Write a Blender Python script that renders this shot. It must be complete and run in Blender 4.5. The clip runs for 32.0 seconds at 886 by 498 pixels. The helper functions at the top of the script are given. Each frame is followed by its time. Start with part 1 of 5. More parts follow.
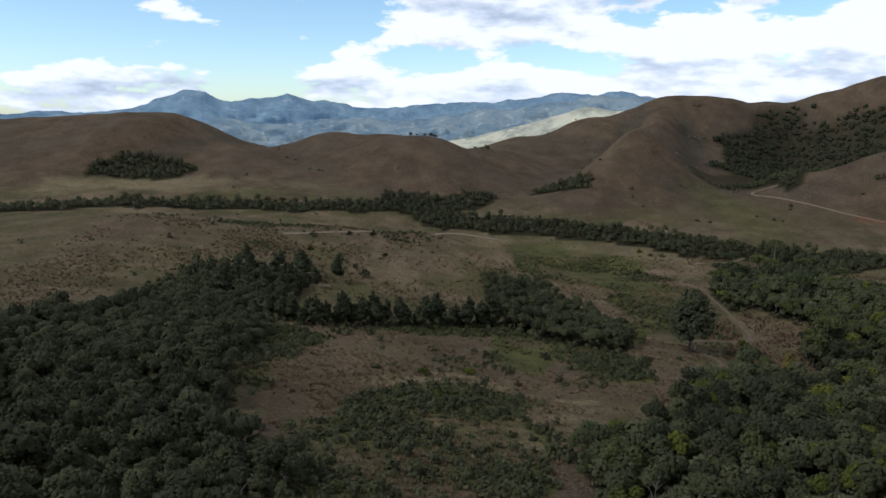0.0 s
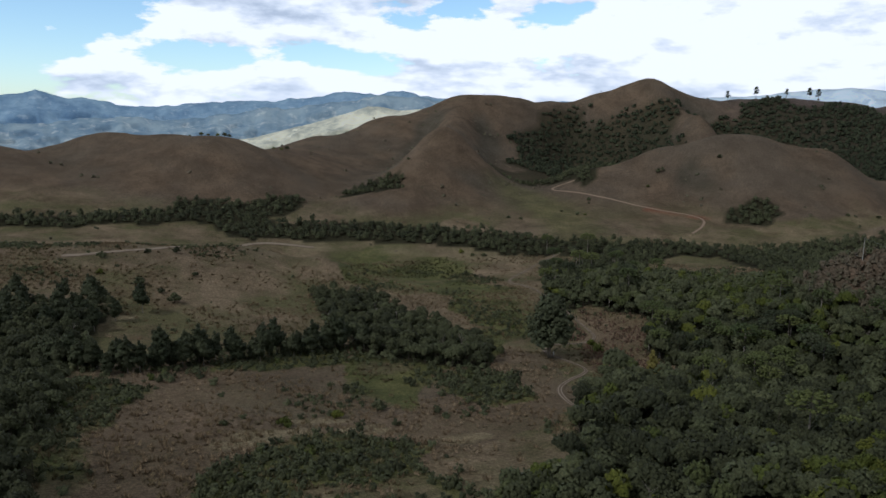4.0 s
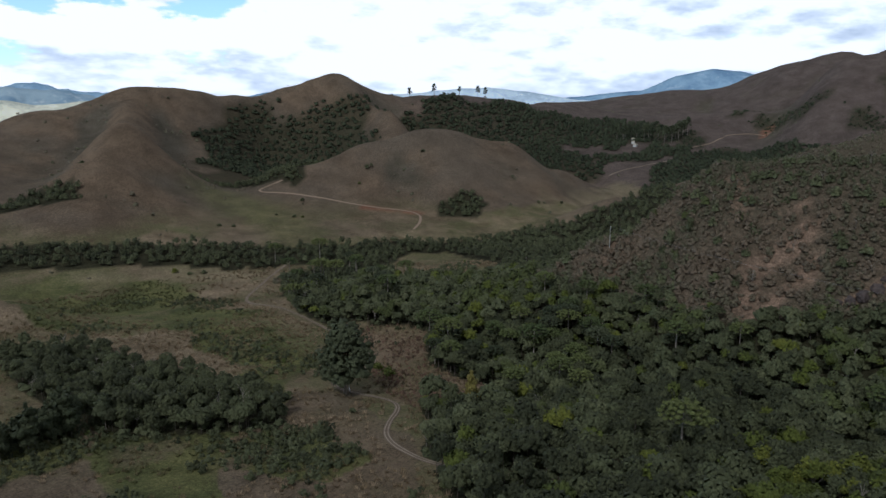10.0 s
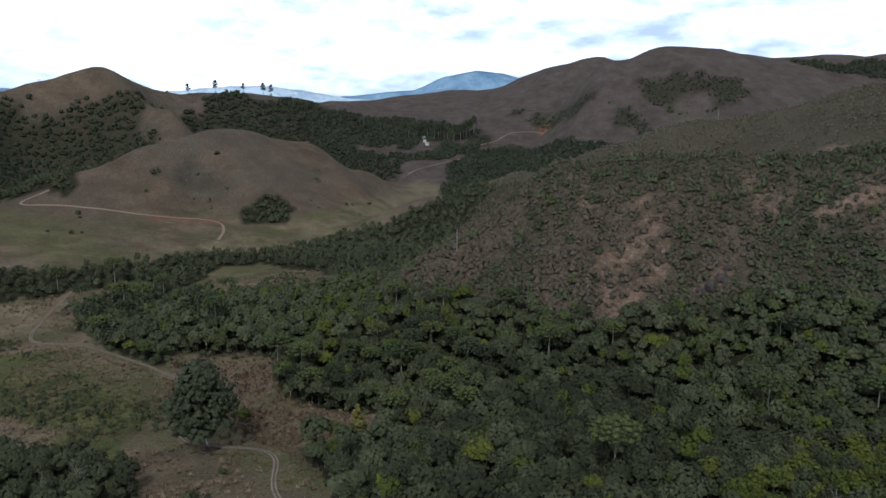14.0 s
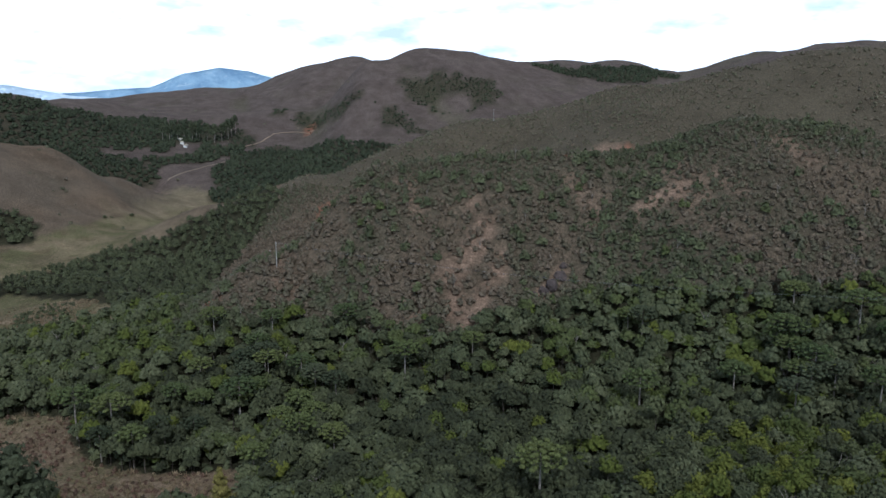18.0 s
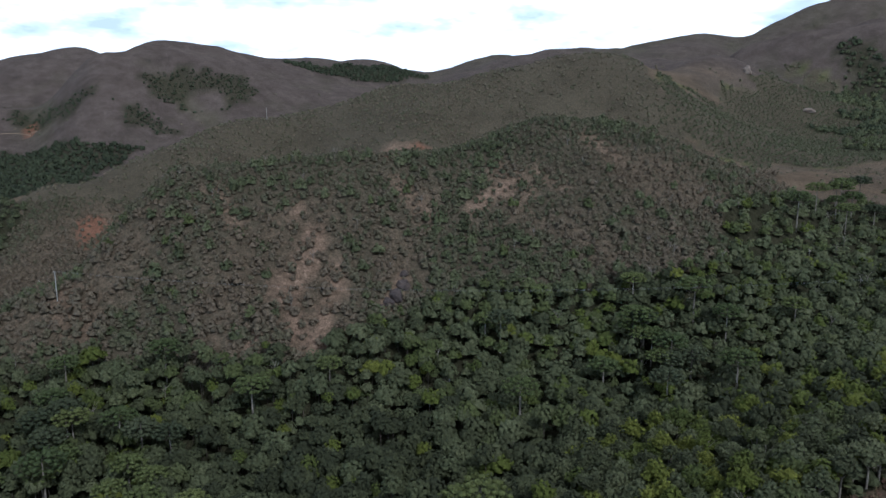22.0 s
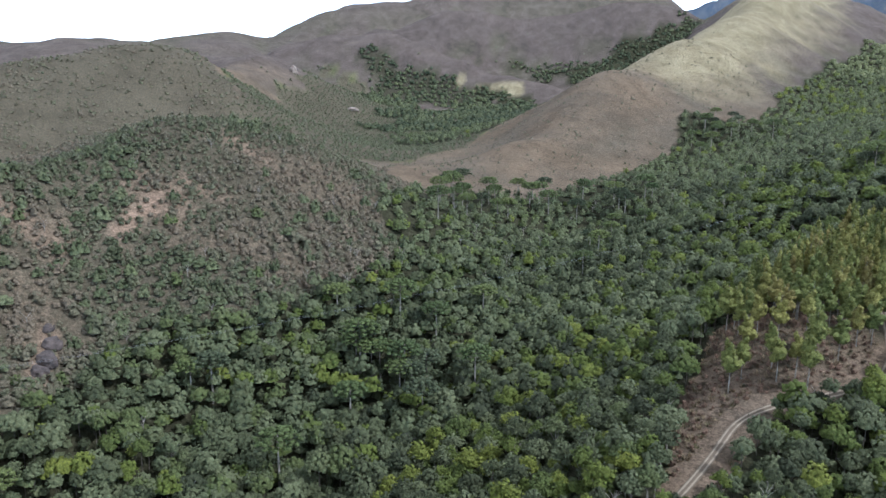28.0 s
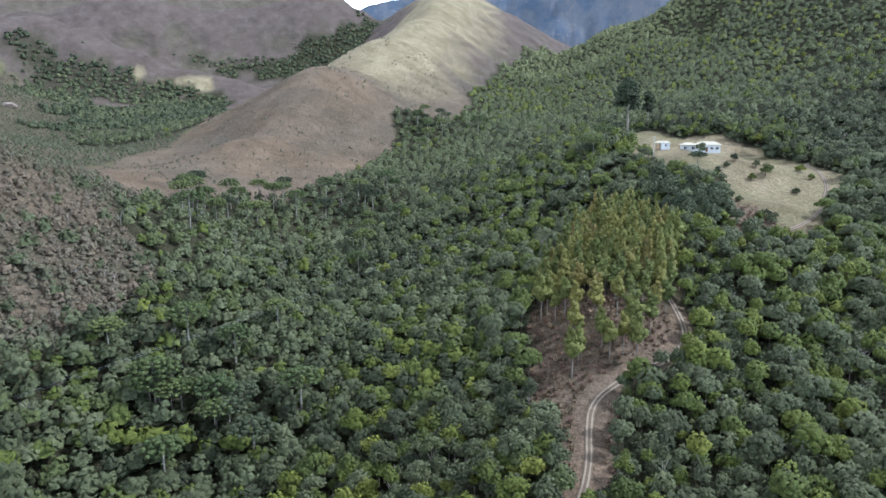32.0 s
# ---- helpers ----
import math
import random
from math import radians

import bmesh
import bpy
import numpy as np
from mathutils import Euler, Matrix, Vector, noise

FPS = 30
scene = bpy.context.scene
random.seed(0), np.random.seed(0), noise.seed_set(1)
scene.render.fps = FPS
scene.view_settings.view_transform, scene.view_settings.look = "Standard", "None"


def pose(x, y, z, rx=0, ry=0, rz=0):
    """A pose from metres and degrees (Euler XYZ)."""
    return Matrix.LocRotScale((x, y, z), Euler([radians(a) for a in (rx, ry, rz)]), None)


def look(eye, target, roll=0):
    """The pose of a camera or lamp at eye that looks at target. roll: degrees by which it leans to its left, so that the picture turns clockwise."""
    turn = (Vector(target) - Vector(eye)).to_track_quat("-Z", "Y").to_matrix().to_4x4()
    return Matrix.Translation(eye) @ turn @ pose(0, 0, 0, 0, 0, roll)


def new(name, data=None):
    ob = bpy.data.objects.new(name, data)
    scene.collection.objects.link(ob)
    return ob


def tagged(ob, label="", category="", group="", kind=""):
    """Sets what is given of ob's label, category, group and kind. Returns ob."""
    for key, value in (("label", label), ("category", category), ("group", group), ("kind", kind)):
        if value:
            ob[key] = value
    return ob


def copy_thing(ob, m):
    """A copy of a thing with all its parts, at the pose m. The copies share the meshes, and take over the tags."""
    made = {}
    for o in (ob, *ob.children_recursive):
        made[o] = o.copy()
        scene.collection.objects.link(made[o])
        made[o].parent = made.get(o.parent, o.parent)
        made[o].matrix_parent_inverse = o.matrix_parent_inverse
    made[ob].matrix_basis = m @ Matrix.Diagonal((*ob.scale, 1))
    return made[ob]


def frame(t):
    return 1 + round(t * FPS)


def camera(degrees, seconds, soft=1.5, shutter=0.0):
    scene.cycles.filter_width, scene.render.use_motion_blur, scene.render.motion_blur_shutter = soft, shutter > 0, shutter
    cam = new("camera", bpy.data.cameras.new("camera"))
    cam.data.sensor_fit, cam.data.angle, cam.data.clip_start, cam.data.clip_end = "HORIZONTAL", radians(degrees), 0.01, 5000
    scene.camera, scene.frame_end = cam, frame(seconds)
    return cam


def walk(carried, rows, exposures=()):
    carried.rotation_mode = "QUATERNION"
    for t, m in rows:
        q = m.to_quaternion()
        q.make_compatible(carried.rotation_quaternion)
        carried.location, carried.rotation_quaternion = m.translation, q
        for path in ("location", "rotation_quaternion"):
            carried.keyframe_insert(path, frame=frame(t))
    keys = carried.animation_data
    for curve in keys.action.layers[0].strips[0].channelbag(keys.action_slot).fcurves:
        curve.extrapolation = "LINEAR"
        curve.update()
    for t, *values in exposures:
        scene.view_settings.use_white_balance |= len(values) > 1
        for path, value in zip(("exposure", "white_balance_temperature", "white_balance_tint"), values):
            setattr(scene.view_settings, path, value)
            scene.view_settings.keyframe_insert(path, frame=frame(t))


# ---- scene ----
# ---- camera ----
cam = camera(63.88, 32.0)
ROLL = 0.238
# seconds, place of the drone in metres, heading to the right of +y and tilt in degrees
FLIGHT = [
    (0, -0.00, -0.00, 90.00, -0.106, -10.504),
    (1, -4.89, 8.52, 89.75, 4.228, -10.455),
    (2, -9.48, 17.07, 89.47, 8.553, -10.429),
    (3, -13.55, 25.72, 89.15, 12.865, -10.442),
    (4, -17.17, 34.49, 88.86, 17.185, -10.480),
    (5, -20.42, 43.43, 88.70, 21.525, -10.525),
    (6, -23.15, 52.57, 88.62, 25.854, -10.578),
    (7, -25.22, 61.91, 88.57, 30.156, -10.638),
    (8, -26.68, 71.40, 88.44, 34.518, -10.683),
    (9, -27.66, 80.94, 88.15, 39.020, -10.690),
    (10, -28.33, 90.41, 87.79, 43.596, -10.673),
    (11, -28.77, 99.70, 87.47, 48.152, -10.654),
    (12, -28.75, 108.94, 87.30, 52.641, -10.647),
    (13, -28.06, 118.23, 87.38, 57.066, -10.661),
    (14, -26.93, 127.40, 87.53, 61.589, -10.672),
    (15, -25.51, 136.30, 87.60, 66.363, -10.662),
    (16, -23.41, 145.03, 87.65, 71.334, -10.649),
    (17, -20.24, 153.69, 87.76, 76.410, -10.652),
    (18, -16.24, 162.11, 87.80, 81.529, -10.647),
    (19, -11.78, 170.12, 87.68, 86.649, -10.616),
    (20, -6.83, 177.82, 87.52, 91.748, -10.594),
    (21, -1.35, 185.32, 87.51, 96.841, -10.616),
    (22, 4.53, 192.54, 87.71, 102.047, -10.661),
    (23, 10.75, 199.37, 88.08, 107.529, -10.698),
    (24, 17.53, 205.62, 88.45, 113.512, -10.719),
    (25, 25.09, 211.13, 88.62, 120.101, -10.723),
    (26, 33.20, 215.94, 88.60, 126.841, -10.712),
    (27, 41.61, 220.06, 88.44, 133.293, -10.694),
    (28, 50.41, 223.29, 88.17, 139.626, -10.685),
    (29, 59.68, 225.41, 87.82, 146.080, -10.695),
    (30, 69.14, 226.40, 87.52, 152.582, -10.717),
    (31, 78.51, 226.38, 87.35, 159.010, -10.741),
    (32, 87.79, 225.82, 87.25, 165.385, -10.765),
]
# seconds, stops, kelvin, tint
EXPOSURES = [(0, -1.06, 5830, 10), (6, -1.14, 5700, 10), (13, -0.80, 5440, 9), (16, -0.60, 5330, 9), (19.3, -0.36, 5230, 9), (21, -0.5, 5210, 9), (22.5, -0.52, 5190, 9), (25.3, -0.18, 5140, 8), (27.6, 0.69, 5140, 8), (32, 0.94, 5100, 9)]


def flight_pose(x, y, z, heading, tilt):
    h, p = radians(heading), radians(tilt)
    ahead = Vector((math.sin(h) * math.cos(p), math.cos(h) * math.cos(p), math.sin(p)))
    eye = Vector((x, y, z))
    return look(eye, eye + ahead * 10, ROLL)


walk(cam, [(t, flight_pose(*row)) for t, *row in FLIGHT], EXPOSURES)

# ---- sky and sun ----
SUN_HEADING, SUN_HEIGHT = 250.0, 47.0
world = bpy.data.worlds.new("world")
scene.world = world
world.use_nodes = True


class Nodes:
    """Small helper to lay out node trees."""

    def __init__(self, tree):
        self.tree = tree

    def add(self, kind, **values):
        node = self.tree.nodes.new(kind)
        for key, value in values.items():
            if key in node.inputs:
                node.inputs[key].default_value = value
        return node

    def link(self, a, b):
        self.tree.links.new(a, b)

    def math(self, op, a, b=None, clamp=False):
        node = self.tree.nodes.new("ShaderNodeMath")
        node.operation, node.use_clamp = op, clamp
        for n, v in enumerate((a, b)):
            if v is None:
                continue
            if isinstance(v, (int, float)):
                node.inputs[n].default_value = v
            else:
                self.link(v, node.inputs[n])
        return node.outputs[0]

    def mix(self, fac, a, b, blend="MIX"):
        node = self.tree.nodes.new("ShaderNodeMix")
        node.data_type, node.blend_type = "RGBA", blend
        for socket, v in ((node.inputs[0], fac), (node.inputs[6], a), (node.inputs[7], b)):
            if isinstance(v, (int, float)):
                socket.default_value = v
            elif isinstance(v, tuple):
                socket.default_value = (*v, 1.0)
            else:
                self.link(v, socket)
        return node.outputs[2]

    def ramp(self, fac, stops, mode="LINEAR"):
        node = self.tree.nodes.new("ShaderNodeValToRGB")
        node.color_ramp.interpolation = mode
        elements = node.color_ramp.elements
        while len(elements) < len(stops):
            elements.new(0.5)
        for e, (at, value) in zip(elements, stops):
            e.position = at
            e.color = (value, value, value, 1) if isinstance(value, (int, float)) else (*value, 1)
        self.link(fac, node.inputs[0])
        return node.outputs[0]

    def noise(self, vector, scale, detail=4.0, rough=0.55):
        node = self.add("ShaderNodeTexNoise", Scale=scale, Detail=detail, Roughness=rough)
        if vector is not None:
            self.link(vector, node.inputs["Vector"])
        return node.outputs[0]


def build_sky():
    n = Nodes(world.node_tree)
    world.node_tree.nodes.clear()
    sky = n.add("ShaderNodeTexSky")
    sky.sky_type, sky.sun_disc = "NISHITA", False
    sky.sun_elevation, sky.sun_rotation = radians(SUN_HEIGHT), radians(SUN_HEADING)
    sky.altitude, sky.dust_density = 900.0, 1.0
    blue = n.mix(1.0, sky.outputs[0], (0.31, 0.33, 0.32), "MULTIPLY")
    coord = n.add("ShaderNodeTexCoord")
    split = n.add("ShaderNodeSeparateXYZ")
    n.link(coord.outputs["Generated"], split.inputs[0])
    up = split.outputs[2]
    # heaped clouds, flat below and stretched along the horizon
    join = n.add("ShaderNodeCombineXYZ")
    n.link(split.outputs[0], join.inputs[0])
    n.link(split.outputs[1], join.inputs[1])
    n.link(n.math("MULTIPLY", up, 2.9), join.inputs[2])
    heaps = n.noise(join.outputs[0], 4.4, 9.0, 0.56)
    wide = n.noise(join.outputs[0], 1.7, 2.0, 0.5)
    # the sky is clearest over the far blue range and closed towards the right of it
    clear = n.math("ADD", n.math("MULTIPLY", split.outputs[0], -0.60), n.math("MULTIPLY", split.outputs[1], 0.80))
    amount = n.math("ADD", n.math("ADD", n.math("MULTIPLY", heaps, 0.75), n.math("MULTIPLY", wide, 0.35)), n.math("MULTIPLY", clear, -0.145))
    amount = n.math("ADD", amount, n.ramp(up, [(0.0, 0.13), (0.045, 0.09), (0.075, -0.01), (0.11, 0.04), (0.16, -0.01), (0.4, 0.2), (1.0, 0.3)]))
    cover_amount = n.ramp(amount, [(0.470, 0.0), (0.492, 1.0)])
    # the layer is grey where it is thick and seen from below
    shade = n.ramp(up, [(0.0, 1.0), (0.15, 1.0), (0.26, 0.42), (0.6, 0.25), (1.0, 0.24)])
    # undersides are grey where there is more cloud overhead
    join2 = n.add("ShaderNodeCombineXYZ")
    n.link(split.outputs[0], join2.inputs[0])
    n.link(split.outputs[1], join2.inputs[1])
    n.link(n.math("ADD", n.math("MULTIPLY", up, 2.9), 0.055), join2.inputs[2])
    overhead = n.noise(join2.outputs[0], 4.4, 9.0, 0.56)
    belly = n.math("ADD", n.math("MULTIPLY", n.math("SUBTRACT", overhead, heaps), 2.2), n.math("MULTIPLY", n.noise(join2.outputs[0], 2.6, 4.0, 0.5), 0.6))
    grey = n.ramp(belly, [(0.30, (1.0, 1.0, 1.0)), (0.46, (0.70, 0.75, 0.82)), (0.60, (0.50, 0.56, 0.65))])
    lit = n.mix(1.0, grey, (2.15, 2.16, 2.18), "MULTIPLY")
    cloud = n.mix(1.0, lit, shade, "MULTIPLY")
    colour = n.mix(cover_amount, blue, cloud)
    back = n.add("ShaderNodeBackground", Strength=1.0)
    n.link(colour, back.inputs[0])
    out = n.add("ShaderNodeOutputWorld")
    n.link(back.outputs[0], out.inputs[0])


build_sky()
sun = new("sun", bpy.data.lights.new("sun", "SUN"))
sun.data.energy, sun.data.angle, sun.data.color = 2.2, radians(6), (1.0, 0.95, 0.87)
_h, _e = radians(SUN_HEADING), radians(SUN_HEIGHT)
sun.matrix_world = look((0, 0, 900), (-math.sin(_h) * math.cos(_e), -math.cos(_h) * math.cos(_e), 900 - math.sin(_e)))

# ---- materials ----
def material(name):
    m = bpy.data.materials.new(name)
    m.use_nodes = True
    m.node_tree.nodes.clear()
    n = Nodes(m.node_tree)
    shader = n.add("ShaderNodeBsdfPrincipled")
    out = n.add("ShaderNodeOutputMaterial")
    n.link(shader.outputs[0], out.inputs[0])
    return m, n, shader


def world_place(n):
    return n.add("ShaderNodeNewGeometry").outputs["Position"]


def attr(n, name):
    node = n.add("ShaderNodeAttribute")
    node.attribute_name = name
    return node.outputs["Fac"]


def bump(n, shader, height, strength, distance):
    node = n.add("ShaderNodeBump", Strength=strength, Distance=distance)
    n.link(height, node.inputs["Height"])
    n.link(node.outputs[0], shader.inputs["Normal"])


def ground_material():
    m, n, s = material("ground_cover")
    at = world_place(n)
    big, mid = n.noise(at, 0.012, 5, 0.6), n.noise(at, 0.06, 6, 0.62)
    fine, grit = n.noise(at, 0.45, 6, 0.7), n.noise(at, 2.2, 4, 0.7)
    # dry hill grass
    dry = n.mix(n.ramp(mid, [(0.35, 0.0), (0.65, 1.0)]), (0.140, 0.101, 0.066), (0.208, 0.148, 0.097))
    dry = n.mix(n.ramp(big, [(0.42, 0.0), (0.62, 0.75)]), dry, (0.150, 0.120, 0.088))
    # valley meadow
    meadow = n.mix(n.ramp(mid, [(0.36, 0.0), (0.64, 1.0)]), (0.198, 0.150, 0.092), (0.310, 0.235, 0.150))
    meadow = n.mix(n.ramp(n.noise(at, 0.022, 6, 0.68), [(0.43, 0.0), (0.57, 0.9)]), meadow, (0.138, 0.132, 0.060))
    meadow = n.mix(n.ramp(n.noise(at, 0.05, 6, 0.7), [(0.52, 0.0), (0.64, 0.8)]), meadow, (0.158, 0.116, 0.068))
    # wet green ground and ferns
    green = n.mix(n.ramp(mid, [(0.36, 0.0), (0.62, 1.0)]), (0.084, 0.096, 0.037), (0.172, 0.166, 0.064))
    litter = n.mix(n.ramp(fine, [(0.35, 0.0), (0.65, 1.0)]), (0.036, 0.036, 0.018), (0.066, 0.060, 0.034))
    earth = n.mix(n.ramp(fine, [(0.35, 0.0), (0.7, 1.0)]), (0.212, 0.142, 0.096), (0.36, 0.246, 0.170))
    red = n.mix(n.ramp(fine, [(0.35, 0.0), (0.7, 1.0)]), (0.20, 0.100, 0.060), (0.33, 0.165, 0.105))
    # pale grass; on the crest and basin field it paints in sunlight
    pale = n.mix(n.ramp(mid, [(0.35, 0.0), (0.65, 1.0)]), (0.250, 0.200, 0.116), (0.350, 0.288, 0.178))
    # grey-violet tone: aerial haze put into the base colour of the far hills
    hazed = n.mix(n.ramp(mid, [(0.35, 0.0), (0.65, 1.0)]), (0.106, 0.081, 0.068), (0.152, 0.117, 0.098))
    brushy = n.mix(n.ramp(fine, [(0.35, 0.0), (0.65, 1.0)]), (0.100, 0.083, 0.054), (0.156, 0.124, 0.086))
    # darker tone: relief shade painted into hollows, also the colour of the heath
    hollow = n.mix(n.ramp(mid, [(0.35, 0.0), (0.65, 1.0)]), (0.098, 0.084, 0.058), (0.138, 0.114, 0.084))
    c = dry
    for layer, name in ((hazed, "haze_tint"), (hollow, "hollow_shade_heath"), (meadow, "meadow"), (green, "green"), (brushy, "scrub_floor"), (pale, "pale"), (litter, "litter"), (earth, "earth"), (red, "red_earth")):
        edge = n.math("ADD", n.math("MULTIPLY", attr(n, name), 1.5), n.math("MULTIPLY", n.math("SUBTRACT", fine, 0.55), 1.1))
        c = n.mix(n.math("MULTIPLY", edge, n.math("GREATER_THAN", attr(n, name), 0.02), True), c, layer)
    tuft = n.ramp(grit, [(0.32, 0.42), (0.52, 1.0), (0.72, 1.5)])
    c = n.mix(0.8, c, tuft, "MULTIPLY")
    sward = n.noise(at, 0.95, 6, 0.75)
    c = n.mix(0.85, c, n.ramp(sward, [(0.35, 0.60), (0.5, 1.0), (0.65, 1.42)]), "MULTIPLY")
    rill = n.noise(at, 0.028, 7, 0.68)
    c = n.mix(0.8, c, n.ramp(rill, [(0.36, 0.76), (0.5, 1.0), (0.66, 1.16)]), "MULTIPLY")
    shrub = n.ramp(n.noise(at, 0.20, 4, 0.6), [(0.58, 0.0), (0.68, 1.0)])
    c = n.mix(n.math("MULTIPLY", shrub, 0.20), c, (0.050, 0.046, 0.024))
    n.link(c, s.inputs["Base Color"])
    s.inputs["Roughness"].default_value = 0.95
    s.inputs["Specular IOR Level"].default_value = 0.1
    bump(n, s, n.math("ADD", n.math("MULTIPLY", fine, 0.8), n.math("MULTIPLY", grit, 0.35)), 0.9, 0.9)
    return m


def leaf_material(name, stops, by_object=False, gloss=0.16, grain=1.7, depth=1.0):
    """Foliage: the tree's own tint picks the colour, each leaf clump varies a little."""
    m, n, s = material(name)
    if by_object:
        tint = n.add("ShaderNodeObjectInfo").outputs["Random"]
    else:
        tint = attr(n, "tint")
    c = n.ramp(tint, stops)
    leaf = n.add("ShaderNodeNewGeometry").outputs["Random Per Island"]
    c = n.mix(1.0, c, n.ramp(leaf, [(0.0, 0.84), (0.5, 1.0), (1.0, 1.18)]), "MULTIPLY")
    at = world_place(n)
    spray = n.noise(at, grain, 4, 0.7)
    c = n.mix(depth, c, n.ramp(spray, [(0.33, 0.68), (0.5, 1.05), (0.68, 1.38)]), "MULTIPLY")
    sprig = n.noise(at, grain * 3.1, 3, 0.75)
    c = n.mix(depth, c, n.ramp(sprig, [(0.34, 0.66), (0.5, 1.05), (0.66, 1.5)]), "MULTIPLY")
    bump(n, s, n.math("ADD", spray, n.math("MULTIPLY", sprig, 0.5)), 0.8, 0.45)
    n.link(c, s.inputs["Base Color"])
    s.inputs["Roughness"].default_value = 0.62
    s.inputs["Specular IOR Level"].default_value = gloss
    return m


def plain_material(name, a, b, scale=2.0, rough=0.85, metal=0.0, relief=0.05):
    m, n, s = material(name)
    at = n.add("ShaderNodeTexCoord").outputs["Object"]
    k, g = n.noise(at, scale, 5, 0.6), n.noise(at, scale * 9, 3, 0.6)
    c = n.mix(n.ramp(k, [(0.35, 0.0), (0.65, 1.0)]), a, b)
    c = n.mix(0.5, c, n.ramp(g, [(0.3, 0.75), (0.7, 1.15)]), "MULTIPLY")
    n.link(c, s.inputs["Base Color"])
    s.inputs["Roughness"].default_value, s.inputs["Metallic"].default_value = rough, metal
    if relief:
        bump(n, s, g, 0.6, relief)
    return m


def track_material(name, rut, verge, edge):
    """A farm track: two worn wheel ruts with grass between and at the sides."""
    m, n, s = material(name)
    at = world_place(n)
    fine = n.noise(at, 0.9, 5, 0.65)
    worn = n.math("ADD", attr(n, "rut"), n.math("MULTIPLY", n.math("SUBTRACT", fine, 0.5), 1.0))
    c = n.mix(n.ramp(worn, [(0.35, 0.0), (0.62, 1.0)]), verge, rut)
    c = n.mix(n.ramp(n.noise(at, 0.25, 4, 0.6), [(0.5, 0.0), (0.75, 0.6)]), c, edge)
    n.link(c, s.inputs["Base Color"])
    s.inputs["Roughness"].default_value = 0.95
    s.inputs["Specular IOR Level"].default_value = 0.15
    bump(n, s, fine, 0.7, 0.15)
    return m


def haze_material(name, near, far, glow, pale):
    """Distant mountains: the haze of the air is put into the colour and a glow."""
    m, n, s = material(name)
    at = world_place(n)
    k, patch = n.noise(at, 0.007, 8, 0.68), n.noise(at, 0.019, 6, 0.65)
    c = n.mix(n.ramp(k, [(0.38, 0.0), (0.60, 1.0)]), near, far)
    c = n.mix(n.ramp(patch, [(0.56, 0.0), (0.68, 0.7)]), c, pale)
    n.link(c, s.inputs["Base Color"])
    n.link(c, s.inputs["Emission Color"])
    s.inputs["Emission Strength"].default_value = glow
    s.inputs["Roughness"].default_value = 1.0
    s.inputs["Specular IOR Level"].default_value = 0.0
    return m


GROUND = ground_material()
FOREST_STOPS = [(0.0, (0.047, 0.052, 0.027)), (0.2, (0.073, 0.079, 0.038)), (0.4, (0.094, 0.104, 0.051)), (0.56, (0.128, 0.135, 0.068)), (0.64, (0.076, 0.092, 0.026)), (0.80, (0.098, 0.116, 0.023)), (1.0, (0.158, 0.166, 0.030))]
FOREST_LEAF = leaf_material("forest_leaf", FOREST_STOPS)
TREE_LEAF = leaf_material("tree_leaf", FOREST_STOPS, True)
SCRUB_LEAF = leaf_material("scrub_leaf", [(0.0, (0.080, 0.086, 0.044)), (0.35, (0.112, 0.109, 0.063)), (0.62, (0.130, 0.115, 0.072)), (0.82, (0.150, 0.121, 0.083)), (1.0, (0.164, 0.126, 0.086))])
BRUSH_LEAF = leaf_material("brush_leaf", [(0.0, (0.086, 0.074, 0.044)), (0.3, (0.120, 0.080, 0.054)), (1.0, (0.190, 0.116, 0.080))], False, 0.1)
ARAUCARIA_LEAF = leaf_material("araucaria_leaf", [(0.0, (0.066, 0.086, 0.034)), (0.5, (0.094, 0.114, 0.040)), (1.0, (0.132, 0.146, 0.048))], True)
EUCALYPT_LEAF = leaf_material("eucalypt_leaf", [(0.0, (0.112, 0.128, 0.038)), (0.45, (0.158, 0.162, 0.044)), (0.85, (0.206, 0.186, 0.050)), (1.0, (0.210, 0.164, 0.056))], True)
# darker, low-contrast copy of the forest leaf: far shade put into the colour
FAR_DIM_LEAF = leaf_material("far_dim_leaf", [(0.0, (0.038, 0.045, 0.026)), (0.4, (0.062, 0.072, 0.040)), (1.0, (0.185, 0.190, 0.084))], False, 0.1, 0.35, 0.6)
DARK_LEAF = leaf_material("dark_leaf", [(0.0, (0.046, 0.056, 0.029)), (1.0, (0.082, 0.092, 0.049))], True)
GRASS_TUFT = leaf_material("grass_tuft", [(0.0, (0.075, 0.080, 0.030)), (0.35, (0.130, 0.110, 0.055)), (0.7, (0.20, 0.145, 0.085)), (1.0, (0.27, 0.205, 0.130))], False, 0.1)
BARK_PALE = plain_material("pale_bark", (0.20, 0.17, 0.14), (0.36, 0.32, 0.27), 1.5)
BARK_DARK = plain_material("dark_bark", (0.07, 0.055, 0.042), (0.15, 0.12, 0.095), 1.5)
TRACK_PALE = track_material("sandy_track", (0.34, 0.272, 0.20), (0.165, 0.125, 0.088), (0.15, 0.112, 0.08))
TRACK_RED = track_material("red_track", (0.37, 0.275, 0.195), (0.25, 0.178, 0.122), (0.20, 0.145, 0.10))

